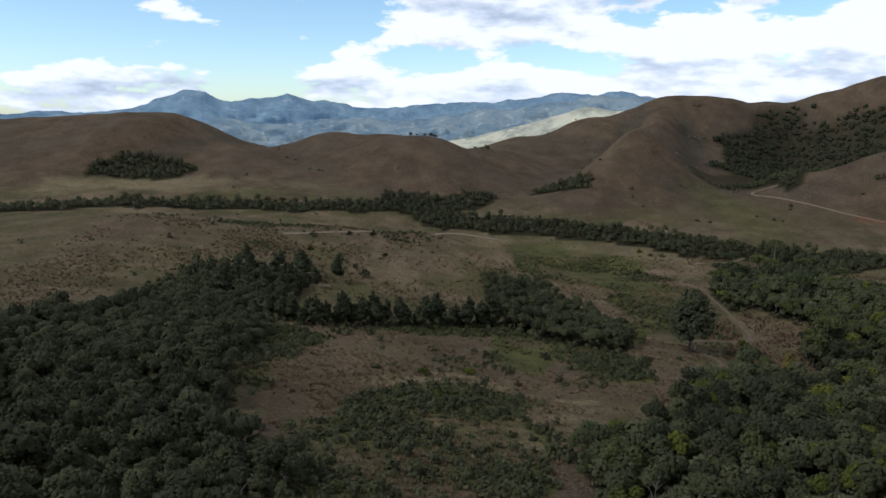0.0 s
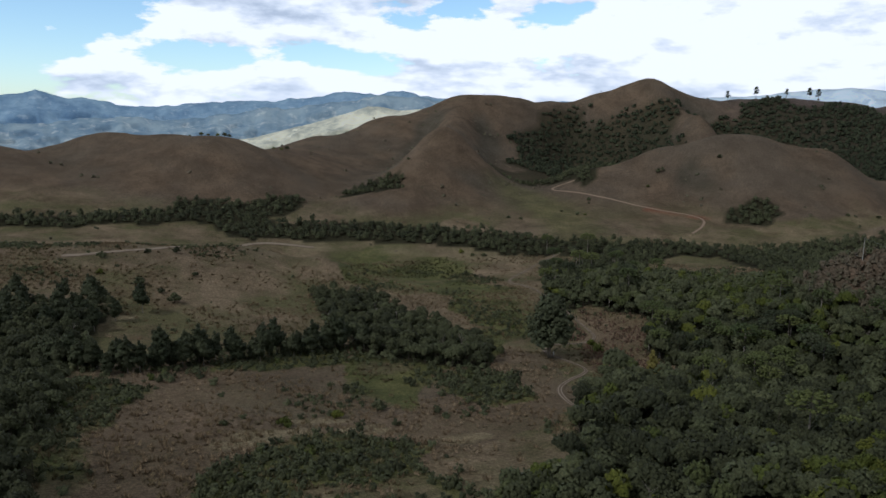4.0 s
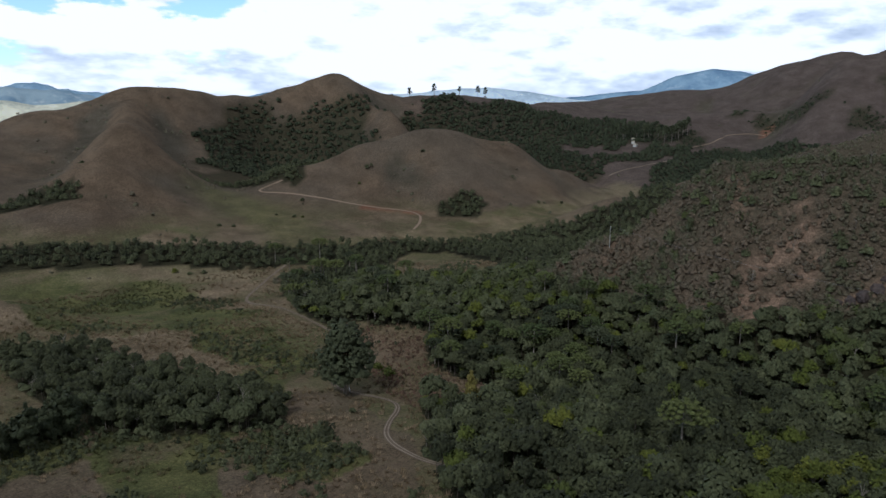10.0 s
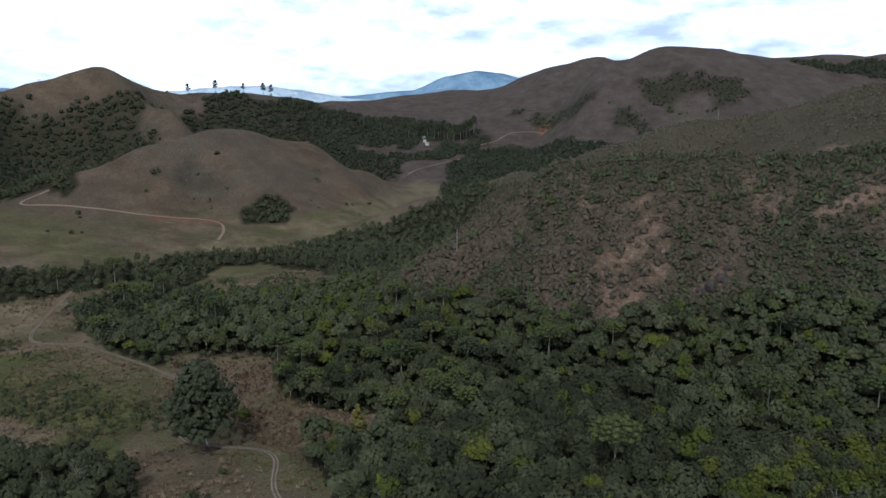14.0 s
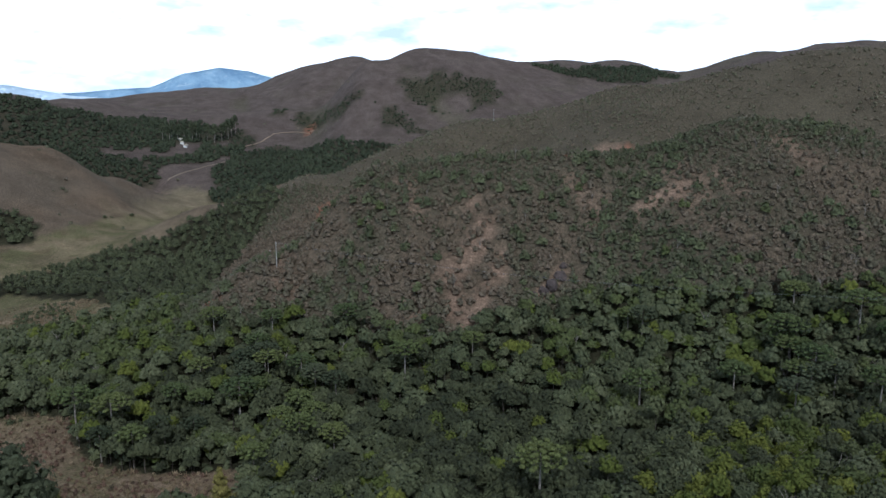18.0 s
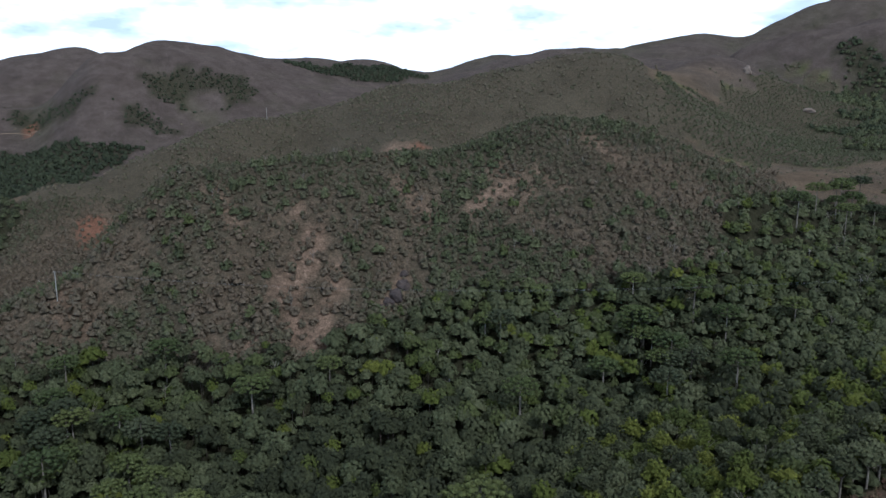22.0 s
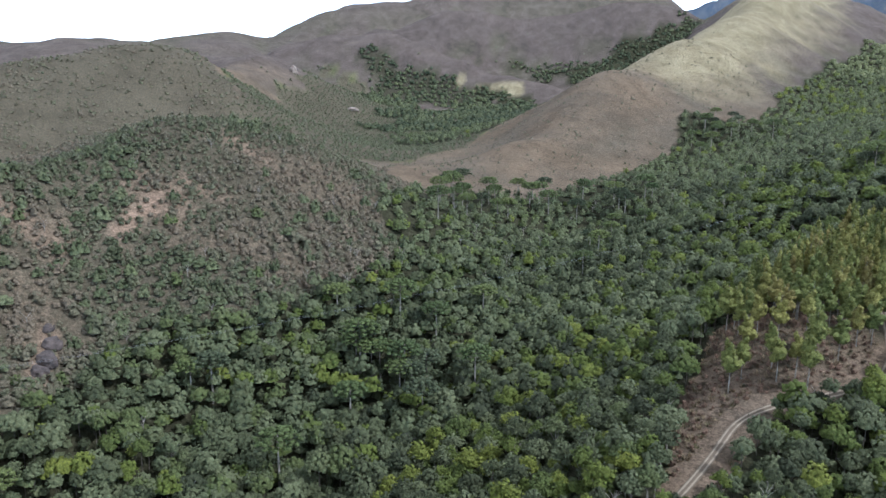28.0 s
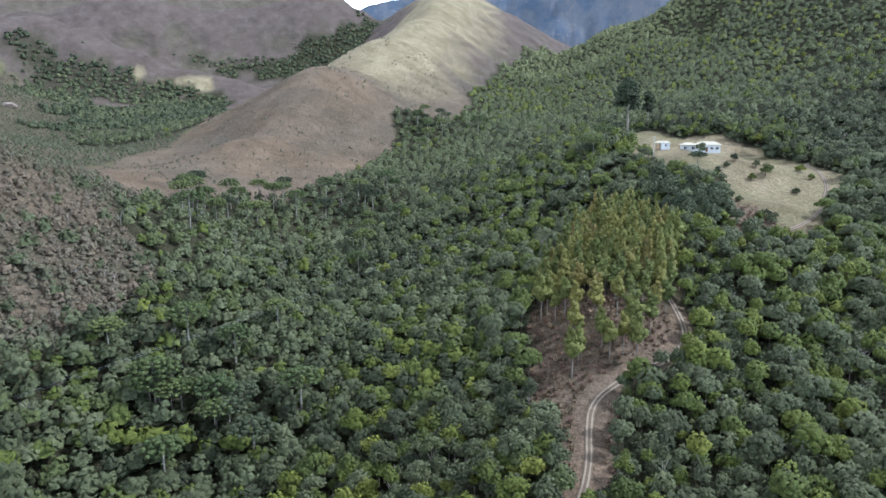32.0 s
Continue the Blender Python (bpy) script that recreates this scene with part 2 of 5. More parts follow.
# ---- terrain ----
# Each ridge is a crest line of nodes: x, y, height of the crest, half-width of its flanks (metres).
RIDGES = {
    "scrub_hill": [(249, 268, 34, 32), (273, 228, 69, 59), (290, 154, 71, 55), (302, 63, 85, 77), (321, -45, 60, 63), (339, -81, 58, 54)],
    "back_ridge": [(459, 399, 24, 53), (467, 319, 48, 86), (499, 264, 69, 92), (605, 215, 85, 123), (616, 79, 115, 137), (570, -48, 139, 119), (680, -179, 134, 83), (787, -308, 161, 109), (940, -310, 165, 140)],
    "back_link": [(302, 84, 80, 61), (423, 121, 67, 90), (559, 99, 99, 117)],
    "house_spur": [(30, -270, 91, 124), (98, -155, 74, 62), (59, -102, 72.5, 66), (57, -60, 58, 52), (68, -15, 45, 42), (92, 38, 36, 34), (94, 95, 23, 26), (84, 159, 11, 42)],
    "west_rise": [(-260, 150, 60, 130), (-119, 166, 18, 70), (-64, 178, 21, 48), (-34, 179, 12, 40)],
    "meadow_knoll": [(-185, 383, 36, 85), (-79, 410, 26, 66), (-12, 425, 21, 48), (27, 420, 13, 30)],
    "north_ridge": [(30, 881, 50, 89), (110, 930, 68, 100), (210, 960, 94, 109), (307, 971, 121, 100), (438, 966, 114, 48), (565, 939, 142, 100), (640, 900, 114, 100), (693, 880, 118, 91), (781, 864, 117, 101), (900, 851, 106, 112), (1010, 880, 110, 129)],
    "spur_west": [(280, 925, 100, 52), (226, 800, 72, 40), (188, 698, 83, 48), (150, 650, 55, 46), (122, 617, 32, 40)],
    "spur_peak": [(557, 927, 142, 76), (549, 802, 93, 41), (528, 752, 58, 38)],
    "mid_hill": [(332, 655, 42, 56), (400, 641, 63, 47), (460, 621, 76, 74), (541, 599, 62, 70), (604, 579, 30, 41)],
    "knoll_ridge": [(-227, 799, 47, 85), (-121, 773, 73, 77), (-29, 717, 74, 78), (30, 760, 57, 71), (61, 849, 54, 75)],
    "left_hill": [(-700, 700, 92, 150), (-430, 790, 87, 130), (-290, 745, 95, 115), (-222, 718, 65, 73)],
    "east_hill": [(1011, 760, 85, 85), (1113, 541, 96, 81), (1120, 440, 178, 170), (1170, 385, 198, 201), (1301, 258, 191, 221), (1500, 96, 203, 297), (1800, -60, 178, 268)],
    "east_far": [(1150, 1014, 114, 155), (1401, 811, 143, 212), (1444, 567, 211, 223)],
    "south_east": [(1801, -189, 183, 208), (1420, -231, 203, 221), (1201, -259, 205, 217), (1231, -624, 240, 215), (1192, -829, 315, 150), (1073, -1106, 376, 160), (799, -1430, 374, 140)],
    "pale_ridge": [(334, -106, 52, 48), (316, -183, 73, 39), (338, -339, 123, 90), (331, -475, 164, 88), (331, -610, 199, 100), (350, -800, 250, 130), (398, -1064, 302, 200)],
    "basin_spur": [(930, -470, 190, 90), (884, -513, 206, 85), (831, -567, 221, 80), (780, -580, 199, 70), (723, -594, 171, 62), (655, -612, 146, 58), (593, -625, 133, 48)],
    "basin_crest": [(985, -700, 240, 90), (869, -797, 274, 95), (790, -853, 264, 80), (670, -926, 270, 95), (560, -1010, 262, 90)],
    "south_slope": [(190, -800, 150, 90), (115, -800, 200, 150), (-57, -800, 292, 220), (-300, -640, 345, 270), (-568, -253, 289, 325)],
    "south_spur": [(100, -810, 196, 130), (50, -640, 168, 125), (5, -470, 131, 130), (20, -330, 100, 110)],
}


def crest(px, py, nodes):
    best = np.full(px.shape, 1e18)
    zc, wc = np.zeros(px.shape), np.ones(px.shape)
    for (ax, ay, az, aw), (bx, by, bz, bw) in zip(nodes, nodes[1:]):
        dx, dy = bx - ax, by - ay
        s = np.clip(((px - ax) * dx + (py - ay) * dy) / (dx * dx + dy * dy), 0, 1)
        d = np.hypot(px - ax - s * dx, py - ay - s * dy)
        s = s * s * (3 - 2 * s)
        near = d < best
        best = np.where(near, d, best)
        zc = np.where(near, az + s * (bz - az), zc)
        wc = np.where(near, aw + s * (bw - aw), wc)
    return best, zc, wc


def soft_ramp(v, k):
    return k * np.logaddexp(0, v / k)


TROUGHS = [
    ([(150, 300), (156, 230), (160, 160), (176, 60), (188, -20), (215, -80)], 8.0, 42.0),
    ([(300, 690), (340, 740), (400, 800), (440, 880)], 9.0, 46.0),
    ([(370, 705), (430, 700), (520, 690), (600, 650), (680, 590)], 20.0, 40.0),
    ([(30, 475), (150, 440), (250, 440), (340, 440), (430, 425), (600, 490), (700, 560)], 7.0, 60.0),
]


def base_height(px, py):
    north = 0.11 * soft_ramp(py - 490, 25)
    north = 30 * np.tanh(north / 30)
    south = 0.13 * soft_ramp(130 - py, 30)
    south = 260 * np.tanh(south / 260)
    east = 0.16 * soft_ramp(px - 660, 30)
    east = 62 * np.tanh(east / 62)
    west = 0.09 * soft_ramp(30 - px, 30)
    west = 30 * np.tanh(west / 30)
    fore = 0.07 * soft_ramp(240 - py, 25)
    trough = np.zeros(np.shape(px))
    for line, depth, half in TROUGHS:
        d, _, _ = crest(px, py, [(x, y, 0, 1) for x, y in line])
        trough = np.maximum(trough, depth * np.exp(-((d / half) ** 2)))
    return -trough + np.maximum(north, 0) + south + east + west + np.minimum(fore, 9) - 0.08 * soft_ramp(py - 1000, 60)


def height(px, py):
    base = base_height(px, py)
    total = np.zeros(px.shape)
    for nodes in RIDGES.values():
        d, zc, wc = crest(px, py, nodes)
        rise = np.maximum(zc - base, 0) * np.exp(-np.power(d / wc, 1.7))
        total += np.expm1(np.minimum(rise / 7.0, 60))
    return base + 7.0 * np.log1p(total)


# ---- lie of the land ----
def lattice(ix, iy, seed):
    v = np.sin(ix * 127.1 + iy * 311.7 + seed * 74.7) * 43758.5453
    return v - np.floor(v)


def value_noise(px, py, size, seed=0):
    u, v = px / size, py / size
    ix, iy = np.floor(u), np.floor(v)
    fx, fy = u - ix, v - iy
    fx, fy = fx * fx * (3 - 2 * fx), fy * fy * (3 - 2 * fy)
    a = lattice(ix, iy, seed) * (1 - fx) + lattice(ix + 1, iy, seed) * fx
    b = lattice(ix, iy + 1, seed) * (1 - fx) + lattice(ix + 1, iy + 1, seed) * fx
    return a * (1 - fy) + b * fy


def fractal(px, py, size, seed=0, octaves=4):
    total, amp, norm = np.zeros(np.shape(px)), 1.0, 0.0
    for k in range(octaves):
        total = total + amp * value_noise(px, py, size / 2**k, seed + 13 * k)
        norm, amp = norm + amp, amp * 0.5
    return total / norm


def land(px, py):
    """Height of the ground: ridges, gullies and small unevenness."""
    px, py = np.asarray(px, float), np.asarray(py, float)
    h = height(px, py)
    up = np.clip((h - base_height(px, py)) / 40, 0, 1)
    gully = np.abs(fractal(px, py, 85, 3, 3) - 0.5) * 2
    h = h + up * (gully - 0.3) * 7.5
    ridged = np.abs(fractal(px, py, 240, 53, 3) - 0.5) * 2
    h = h + np.clip((h - 125) / 90, 0, 1) * (ridged - 0.3) * np.where(px > 300, 30, 8)
    return h + (fractal(px, py, 40, 9, 4) - 0.5) * 2.6


def inside(px, py, corners, ragged=10.0):
    """Softened test of a patch with a ragged edge: 0 outside, 1 inside."""
    wx = px + (fractal(px, py, 34, 21, 3) - 0.5) * 2.6 * ragged
    wy = py + (fractal(px, py, 34, 47, 3) - 0.5) * 2.6 * ragged
    hit = np.zeros(px.shape, bool)
    for (ax, ay), (bx, by) in zip(corners, corners[1:] + corners[:1]):
        if ay == by:
            continue
        cross = (ay > wy) != (by > wy)
        hit ^= cross & (wx < (bx - ax) * (wy - ay) / (by - ay) + ax)
    return hit.astype(float)


def beside(px, py, line, half, ragged=0.0):
    """1 on a line's strip of the given half-width, falling to 0 at its edge."""
    d = np.full(px.shape, 1e9)
    for (ax, ay), (bx, by) in zip(line, line[1:]):
        dx, dy = bx - ax, by - ay
        s = np.clip(((px - ax) * dx + (py - ay) * dy) / (dx * dx + dy * dy), 0, 1)
        d = np.minimum(d, np.hypot(px - ax - s * dx, py - ay - s * dy))
    if ragged:
        d = d + (fractal(px, py, 22, 5, 3) - 0.5) * 2 * ragged
    return np.clip(1.5 - d / half, 0, 1)


# ---- cover of the land: patches and strips in plan ----
EAST_FOREST = [(62, 170), (66, 190), (80, 213), (97, 222), (108, 246), (121, 269), (141, 289), (152, 314), (144, 330), (140, 345), (137, 352), (139, 362), (150, 388), (162, 412), (184, 445), (255, 470), (340, 455), (424, 410), (470, 372), (440, 338), (330, 335), (262, 318), (219, 296), (219, 245), (208, 190), (223, 159), (230, 135), (217, 109), (216, 81), (222, 44), (258, 18), (282, -30), (276, -60), (256, -124), (247, -248), (268, -307), (240, -326), (227, -356), (236, -482), (228, -923), (-300, -1000), (-560, -300), (-200, -200), (-60, -60), (20, 20), (34, 100), (30, 150)]
SCRUB = [(205, 318), (216, 243), (205, 190), (220, 159), (228, 134), (214, 108), (212, 81), (218, 44), (258, 14), (286, -34), (345, -60), (420, -60), (640, -120), (720, -40), (700, 150), (640, 260), (520, 330), (450, 345), (330, 340), (260, 325)]
WEST_FOREST = [(-320, 40), (-60, 40), (-24, 92), (-22, 120), (-46, 142), (-58, 183), (-54, 231), (-64, 262), (-60, 328), (-113, 319), (-120, 240), (-128, 200), (-320, 190)]
GROVE = [(22, 370), (52, 366), (76, 283), (66, 255), (34, 264), (24, 310)]
CLEARING = [(284, 452), (312, 440), (292, 378), (262, 346), (230, 360), (214, 400), (240, 428)]
TRACK_CLEARING = [(152, 338), (168, 322), (168, 306), (147, 286), (141, 256), (150, 241), (136, 233), (112, 233), (104, 246), (108, 262), (118, 284), (104, 288), (128, 318)]
LAWN = [(104, -232), (99, -186), (78, -196), (64, -182), (39, -182), (18, -162), (8, -128), (6, -98), (11, -72), (22, -43), (30, -28), (36, -36), (42, -52), (50, -52), (56, -64), (76, -86), (86, -100), (90, -160)]
ROUGH = [(56, -64), (50, -52), (42, -52), (36, -36), (30, -26), (56, -19), (54, -40)]
PLANTATION = [(108, 60), (112, 46), (112, 5), (106, -44), (88, -46), (75, -10), (73, 30), (82, 56), (90, 66)]
GULLY_WOOD = [(250, 728), (265, 760), (358, 908), (450, 932), (515, 890), (543, 838), (493, 750), (400, 690), (379, 650), (329, 652), (287, 660), (262, 672)]
PINE_WOOD = [(560, 855), (619, 860), (689, 863), (786, 835), (856, 812), (900, 760), (963, 750), (984, 687), (976, 600), (860, 552), (818, 589), (800, 640), (771, 650), (722, 592), (690, 620), (640, 690), (600, 760), (570, 810)]
FARM_YARD = [(812, 634), (876, 652), (888, 625), (842, 606), (808, 612)]
TERRACES = [(723, 583), (741, 564), (654, 490), (508, 478), (422, 478), (418, 502), (560, 524), (650, 545)]
TOP_WOOD = [(1290, 200), (1330, 120), (1420, 10), (1400, -70), (1350, -60), (1280, 20), (1255, 120), (1265, 180)]
VALLEY_WOOD = [(690, 660), (722, 600), (766, 606), (800, 575), (850, 570), (905, 560), (880, 602), (812, 608), (800, 640), (760, 670)]
HILL_STREAKS = [([(1120, 600), (1062, 560), (1000, 460), (960, 400), (925, 335)], 16, 22)]
SIDE_TRACK = [(723, 583), (745, 582), (781, 567), (813, 556), (849, 552)]
RIVER_GROVE = [(-47, 605), (-3, 606), (46, 624), (38, 590), (0, 560), (-44, 568)]
SPUR_GROVE = [(78, 634), (100, 668), (129, 640), (122, 610)]
ROAD_GROVE = [(383, 522), (398, 542), (426, 536), (420, 508), (400, 500)]
LEFT_WOOD = [(-304, 606), (-287, 655), (-239, 662), (-218, 632), (-256, 606)]
BASIN_WOOD = [(835, -480), (762, -523), (660, -548), (590, -560), (520, -480), (446, -310), (489, -262), (593, -300), (640, -370), (726, -451), (805, -460)]
UPPER_WOOD = [(832, -720), (746, -775), (664, -822), (612, -850), (585, -924), (540, -985), (500, -960), (535, -880), (600, -790), (690, -765), (756, -765)]
BASIN_SCRUB = [(842, -440), (770, -420), (690, -290), (640, -210), (560, -120), (470, -60), (410, -110), (430, -260), (480, -380), (640, -420), (726, -470)]
MARSH = [(46, 505), (97, 515), (140, 470), (118, 420), (134, 374), (120, 322), (104, 296), (84, 292), (92, 331), (86, 378), (44, 388), (36, 440)]
FERN = [(-24, 174), (0, 184), (27, 190), (33, 174), (27, 148), (12, 116), (-20, 96), (-30, 126), (-27, 151)]
FERN_STRIP = [(-18, 269), (-1, 280), (25, 281), (25, 265), (-2, 254), (-18, 254)]
LEFT_BAND = [(-79, 202), (-64, 213), (-52, 250), (-29, 240), (-48, 203), (-50, 171), (-50, 147), (-60, 145)]
GREEN_PATCH = [(48, 245), (63, 256), (78, 249), (71, 222), (51, 217)]
WET_GRASS = [(20, 262), (64, 290), (108, 324), (92, 288), (55, 254), (30, 217), (17, 224)]
HAY_FLAT = [(26, 545), (83, 533), (150, 508), (208, 480), (161, 453), (103, 494), (58, 494), (21, 515)]
NEAR_MEADOW = [(-50, 160), (-46, 200), (-52, 260), (10, 296), (70, 284), (100, 262), (88, 225), (62, 195), (36, 186), (14, 166), (-10, 152), (-26, 146)]
BARE_STRIPS = [([(248, 184), (240, 187), (234, 190)], 3.5, 9), ([(236, 190), (226, 196), (216, 193), (210, 187)], 6, 11), ([(240, 177), (230, 182), (216, 185)], 4, 9), ([(216, 205), (212, 208)], 2.5, 4), ([(226, 165), (237, 157)], 2.5, 2), ([(398, 298), (414, 294)], 6, 6), ([(452, 131), (441, 113), (432, 100)], 7, 5), ([(258, 128), (264, 112)], 2.5, 4), ([(254, 193), (260, 189)], 2, 3)]
HEATH = [(1800, -189), (1420, -231), (1240, -330), (1231, -624), (1192, -829), (1073, -1106), (799, -1430)]
SUNLIT_CREST = [(322, -430), (331, -520), (335, -640), (352, -800), (398, -1064)]
RIVER = [(-380, 420), (-294, 468), (-242, 518), (-142, 543), (-44, 572), (0, 572)]
LOWER_RIVER = [(0, 550), (60, 541), (113, 532), (162, 508), (205, 482), (260, 470), (391, 424)]
EAST_WOOD = [(748, 548), (830, 556), (931, 540), (900, 470), (880, 360), (700, 400), (600, 436), (640, 480), (700, 515)]
HILL_WOOD = [(1045, 395), (1075, 336), (1108, 245), (1064, 230), (1008, 272), (998, 335), (1022, 380)]
YARD = [(114, 20), (111, 46), (107, 62), (106, 78), (103, 90), (99, 103), (96, 111), (88, 109), (88, 88), (86, 74), (74, 53), (72, 36)]
PINE_ROW = [(-72, 262), (-47, 253), (-19, 268), (3, 277), (30, 281)]
TRAIL_NORTH = [(204, 474), (172, 449), (145, 422), (136, 402), (140, 380), (136, 350), (138, 328), (138, 305), (128, 291), (104, 283), (97, 274), (98, 262), (103, 252), (100, 243), (85, 232), (78, 222), (74, 205), (78, 186), (86, 172), (98, 165), (104, 158), (100, 135), (93, 115)]
TRAIL_SOUTH = [(92, 103), (93, 89), (93, 80), (89, 73), (79, 63), (74, 55), (72, 47), (73, 38), (77, 24), (83, 2), (82, -18), (74, -24), (64, -24), (53, -22), (46, -29), (36, -35), (28, -43), (20, -58), (15, -73), (11, -86), (11, -102), (12, -121), (9, -132)]
TRAIL = TRAIL_NORTH + TRAIL_SOUTH
HILL_ROAD = [(300, 640), (280, 642), (274, 636), (280, 625), (305, 596), (333, 566), (361, 547), (366, 532), (350, 514), (330, 500)]
EAST_ROAD = [(900, 572), (930, 562), (985, 566), (1014, 528), (1000, 500)]
MEADOW_TRACK = [(-90, 392), (-64, 402), (-43, 415), (-20, 470), (-10, 512), (14, 522), (40, 515)]


def cover(px, py):
    """The share of every kind of cover at places of the plan."""
    px, py = np.asarray(px, float), np.asarray(py, float)
    lane = beside(px, py, TRAIL, 2.6)
    forest = inside(px, py, EAST_FOREST, 6)
    gaps = fractal(px, py, 60, 83, 4)
    for patch, ragged, full in ((WEST_FOREST, 6, 0), (GROVE, 6, 0), (GULLY_WOOD, 38, 0.33), (PINE_WOOD, 22, 0.2), (RIVER_GROVE, 10, 0), (SPUR_GROVE, 6, 0), (ROAD_GROVE, 6, 0), (LEFT_WOOD, 12, 0.3), (BASIN_WOOD, 46, 0.30), (UPPER_WOOD, 18, 0.3), (EAST_WOOD, 16, 0.30), (VALLEY_WOOD, 12, 0.3), (HILL_WOOD, 26, 0.42), (TOP_WOOD, 26, 0.30)):
        forest = np.maximum(forest, inside(px, py, patch, ragged) * (gaps > full))
    for line, half, ragged in HILL_STREAKS:
        forest = np.maximum(forest, (beside(px, py, line, half, ragged) > 0.5) * (gaps > 0.36))
    forest = np.maximum(forest, beside(px, py, RIVER, 15, 9) > 0.5)
    forest = np.maximum(forest, beside(px, py, LOWER_RIVER, 20, 9) > 0.5)
    lawn, plantation = inside(px, py, LAWN, 7), inside(px, py, PLANTATION, 3)
    clearing = np.maximum(inside(px, py, CLEARING, 4), inside(px, py, FARM_YARD, 3))
    corridor = np.maximum(np.maximum(inside(px, py, YARD, 3), inside(px, py, ROUGH, 5)), inside(px, py, TRACK_CLEARING, 4))
    open_land = np.clip(lawn + plantation + clearing + lane + corridor, 0, 1)
    forest = forest * (1 - (open_land > 0.5))
    scrub = np.maximum(inside(px, py, SCRUB, 8), inside(px, py, BASIN_SCRUB, 20)) * (1 - forest)
    bare = np.zeros(px.shape)
    for line, half, ragged in BARE_STRIPS:
        bare = np.maximum(bare, beside(px, py, line, half, ragged))
    low = 1 - np.clip((height(px, py) - base_height(px, py)) / np.where(py < 500, 32, 9), 0, 1)
    meadow = low * (py > 150) * (py < 640) * (px < 700) * np.where((py > 500) & (px > 180), 0.45, 1.0)
    green = np.maximum(inside(px, py, MARSH, 12) * np.clip((fractal(px, py, 24, 19, 3) - 0.28) * 4, 0.35, 1.0), inside(px, py, FERN, 20) * np.clip((fractal(px, py, 16, 57, 3) - 0.25) * 3, 0.25, 0.9))
    for patch, share in ((FERN_STRIP, 0.8), (LEFT_BAND, 0.7), (GREEN_PATCH, 0.75), (WET_GRASS, 0.9)):
        green = np.maximum(green, inside(px, py, patch, 9) * share * np.clip((fractal(px, py, 16, 23, 3) - 0.25) * 3, 0.25, 1))
    green = np.maximum(green, beside(px, py, [(300, 470), (420, 470), (520, 470), (600, 490)], 22, 14) * 0.2)
    green = np.maximum(green, beside(px, py, [(240, 640), (250, 560), (230, 500)], 24, 10) * 0.4)
    return {"lane": lane, "forest": forest, "scrub": scrub, "lawn": lawn, "plantation": plantation, "clearing": clearing, "corridor": corridor, "bare": bare, "meadow": meadow, "green": green}


THIN_BRUSH = [([(254, 244), (240, 263), (237, 285)], 9), ([(269, 113), (252, 113)], 7), ([(247, 108), (239, 92)], 5), ([(264, 60), (262, 46), (250, 30), (236, 14)], 11), ([(242, 94), (224, 84)], 9), ([(246, 156), (236, 158)], 10), ([(250, 190), (214, 187)], 17), ([(240, 210), (220, 214)], 10), ([(262, 148), (268, 140)], 4), ([(296, 20), (290, -20), (316, -60), (330, -90)], 24), ([(360, 322), (429, 297)], 14)]


def thin_brush(px, py):
    """Where the scrub is sparse and dry, and the brown soil shows."""
    thin = np.zeros(np.shape(px))
    for line, half in THIN_BRUSH:
        thin = np.maximum(thin, beside(px, py, line, half, half * 0.9))
    return thin


def behind_crest(px, py):
    """Past the top of the scrub hill, where the growth is low heath."""
    return px > np.interp(py, [-45, 63, 154, 228, 268], [321, 302, 290, 273, 249]) + 12


def mesh_from_arrays(name, verts, faces, attributes=None):
    me = bpy.data.meshes.new(name)
    me.vertices.add(len(verts))
    me.vertices.foreach_set("co", np.ascontiguousarray(verts, np.float32).ravel())
    k = faces.shape[1]
    me.loops.add(len(faces) * k)
    me.loops.foreach_set("vertex_index", np.ascontiguousarray(faces, np.int32).ravel())
    me.polygons.add(len(faces))
    me.polygons.foreach_set("loop_start", np.arange(0, len(faces) * k, k, dtype=np.int32))
    me.update(calc_edges=True)
    for key, values in (attributes or {}).items():
        me.attributes.new(key, "FLOAT", "POINT").data.foreach_set("value", np.ascontiguousarray(values, np.float32))
    return me


def grid_faces(rows, cols, wrap=False):
    i, j = np.meshgrid(np.arange(rows - 1), np.arange(cols if wrap else cols - 1), indexing="ij")
    j2 = (j + 1) % cols
    return np.stack([i * cols + j, i * cols + j2, (i + 1) * cols + j2, (i + 1) * cols + j], -1).reshape(-1, 4)


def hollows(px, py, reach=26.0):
    """Where the land is hollow (gullies, feet of slopes): painted darker like shade, with more bushes."""
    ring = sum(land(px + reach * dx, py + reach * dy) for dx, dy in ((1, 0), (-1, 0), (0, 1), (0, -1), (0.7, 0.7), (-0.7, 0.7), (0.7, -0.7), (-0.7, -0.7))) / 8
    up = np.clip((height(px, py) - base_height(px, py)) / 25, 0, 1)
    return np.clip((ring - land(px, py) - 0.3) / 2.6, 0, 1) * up


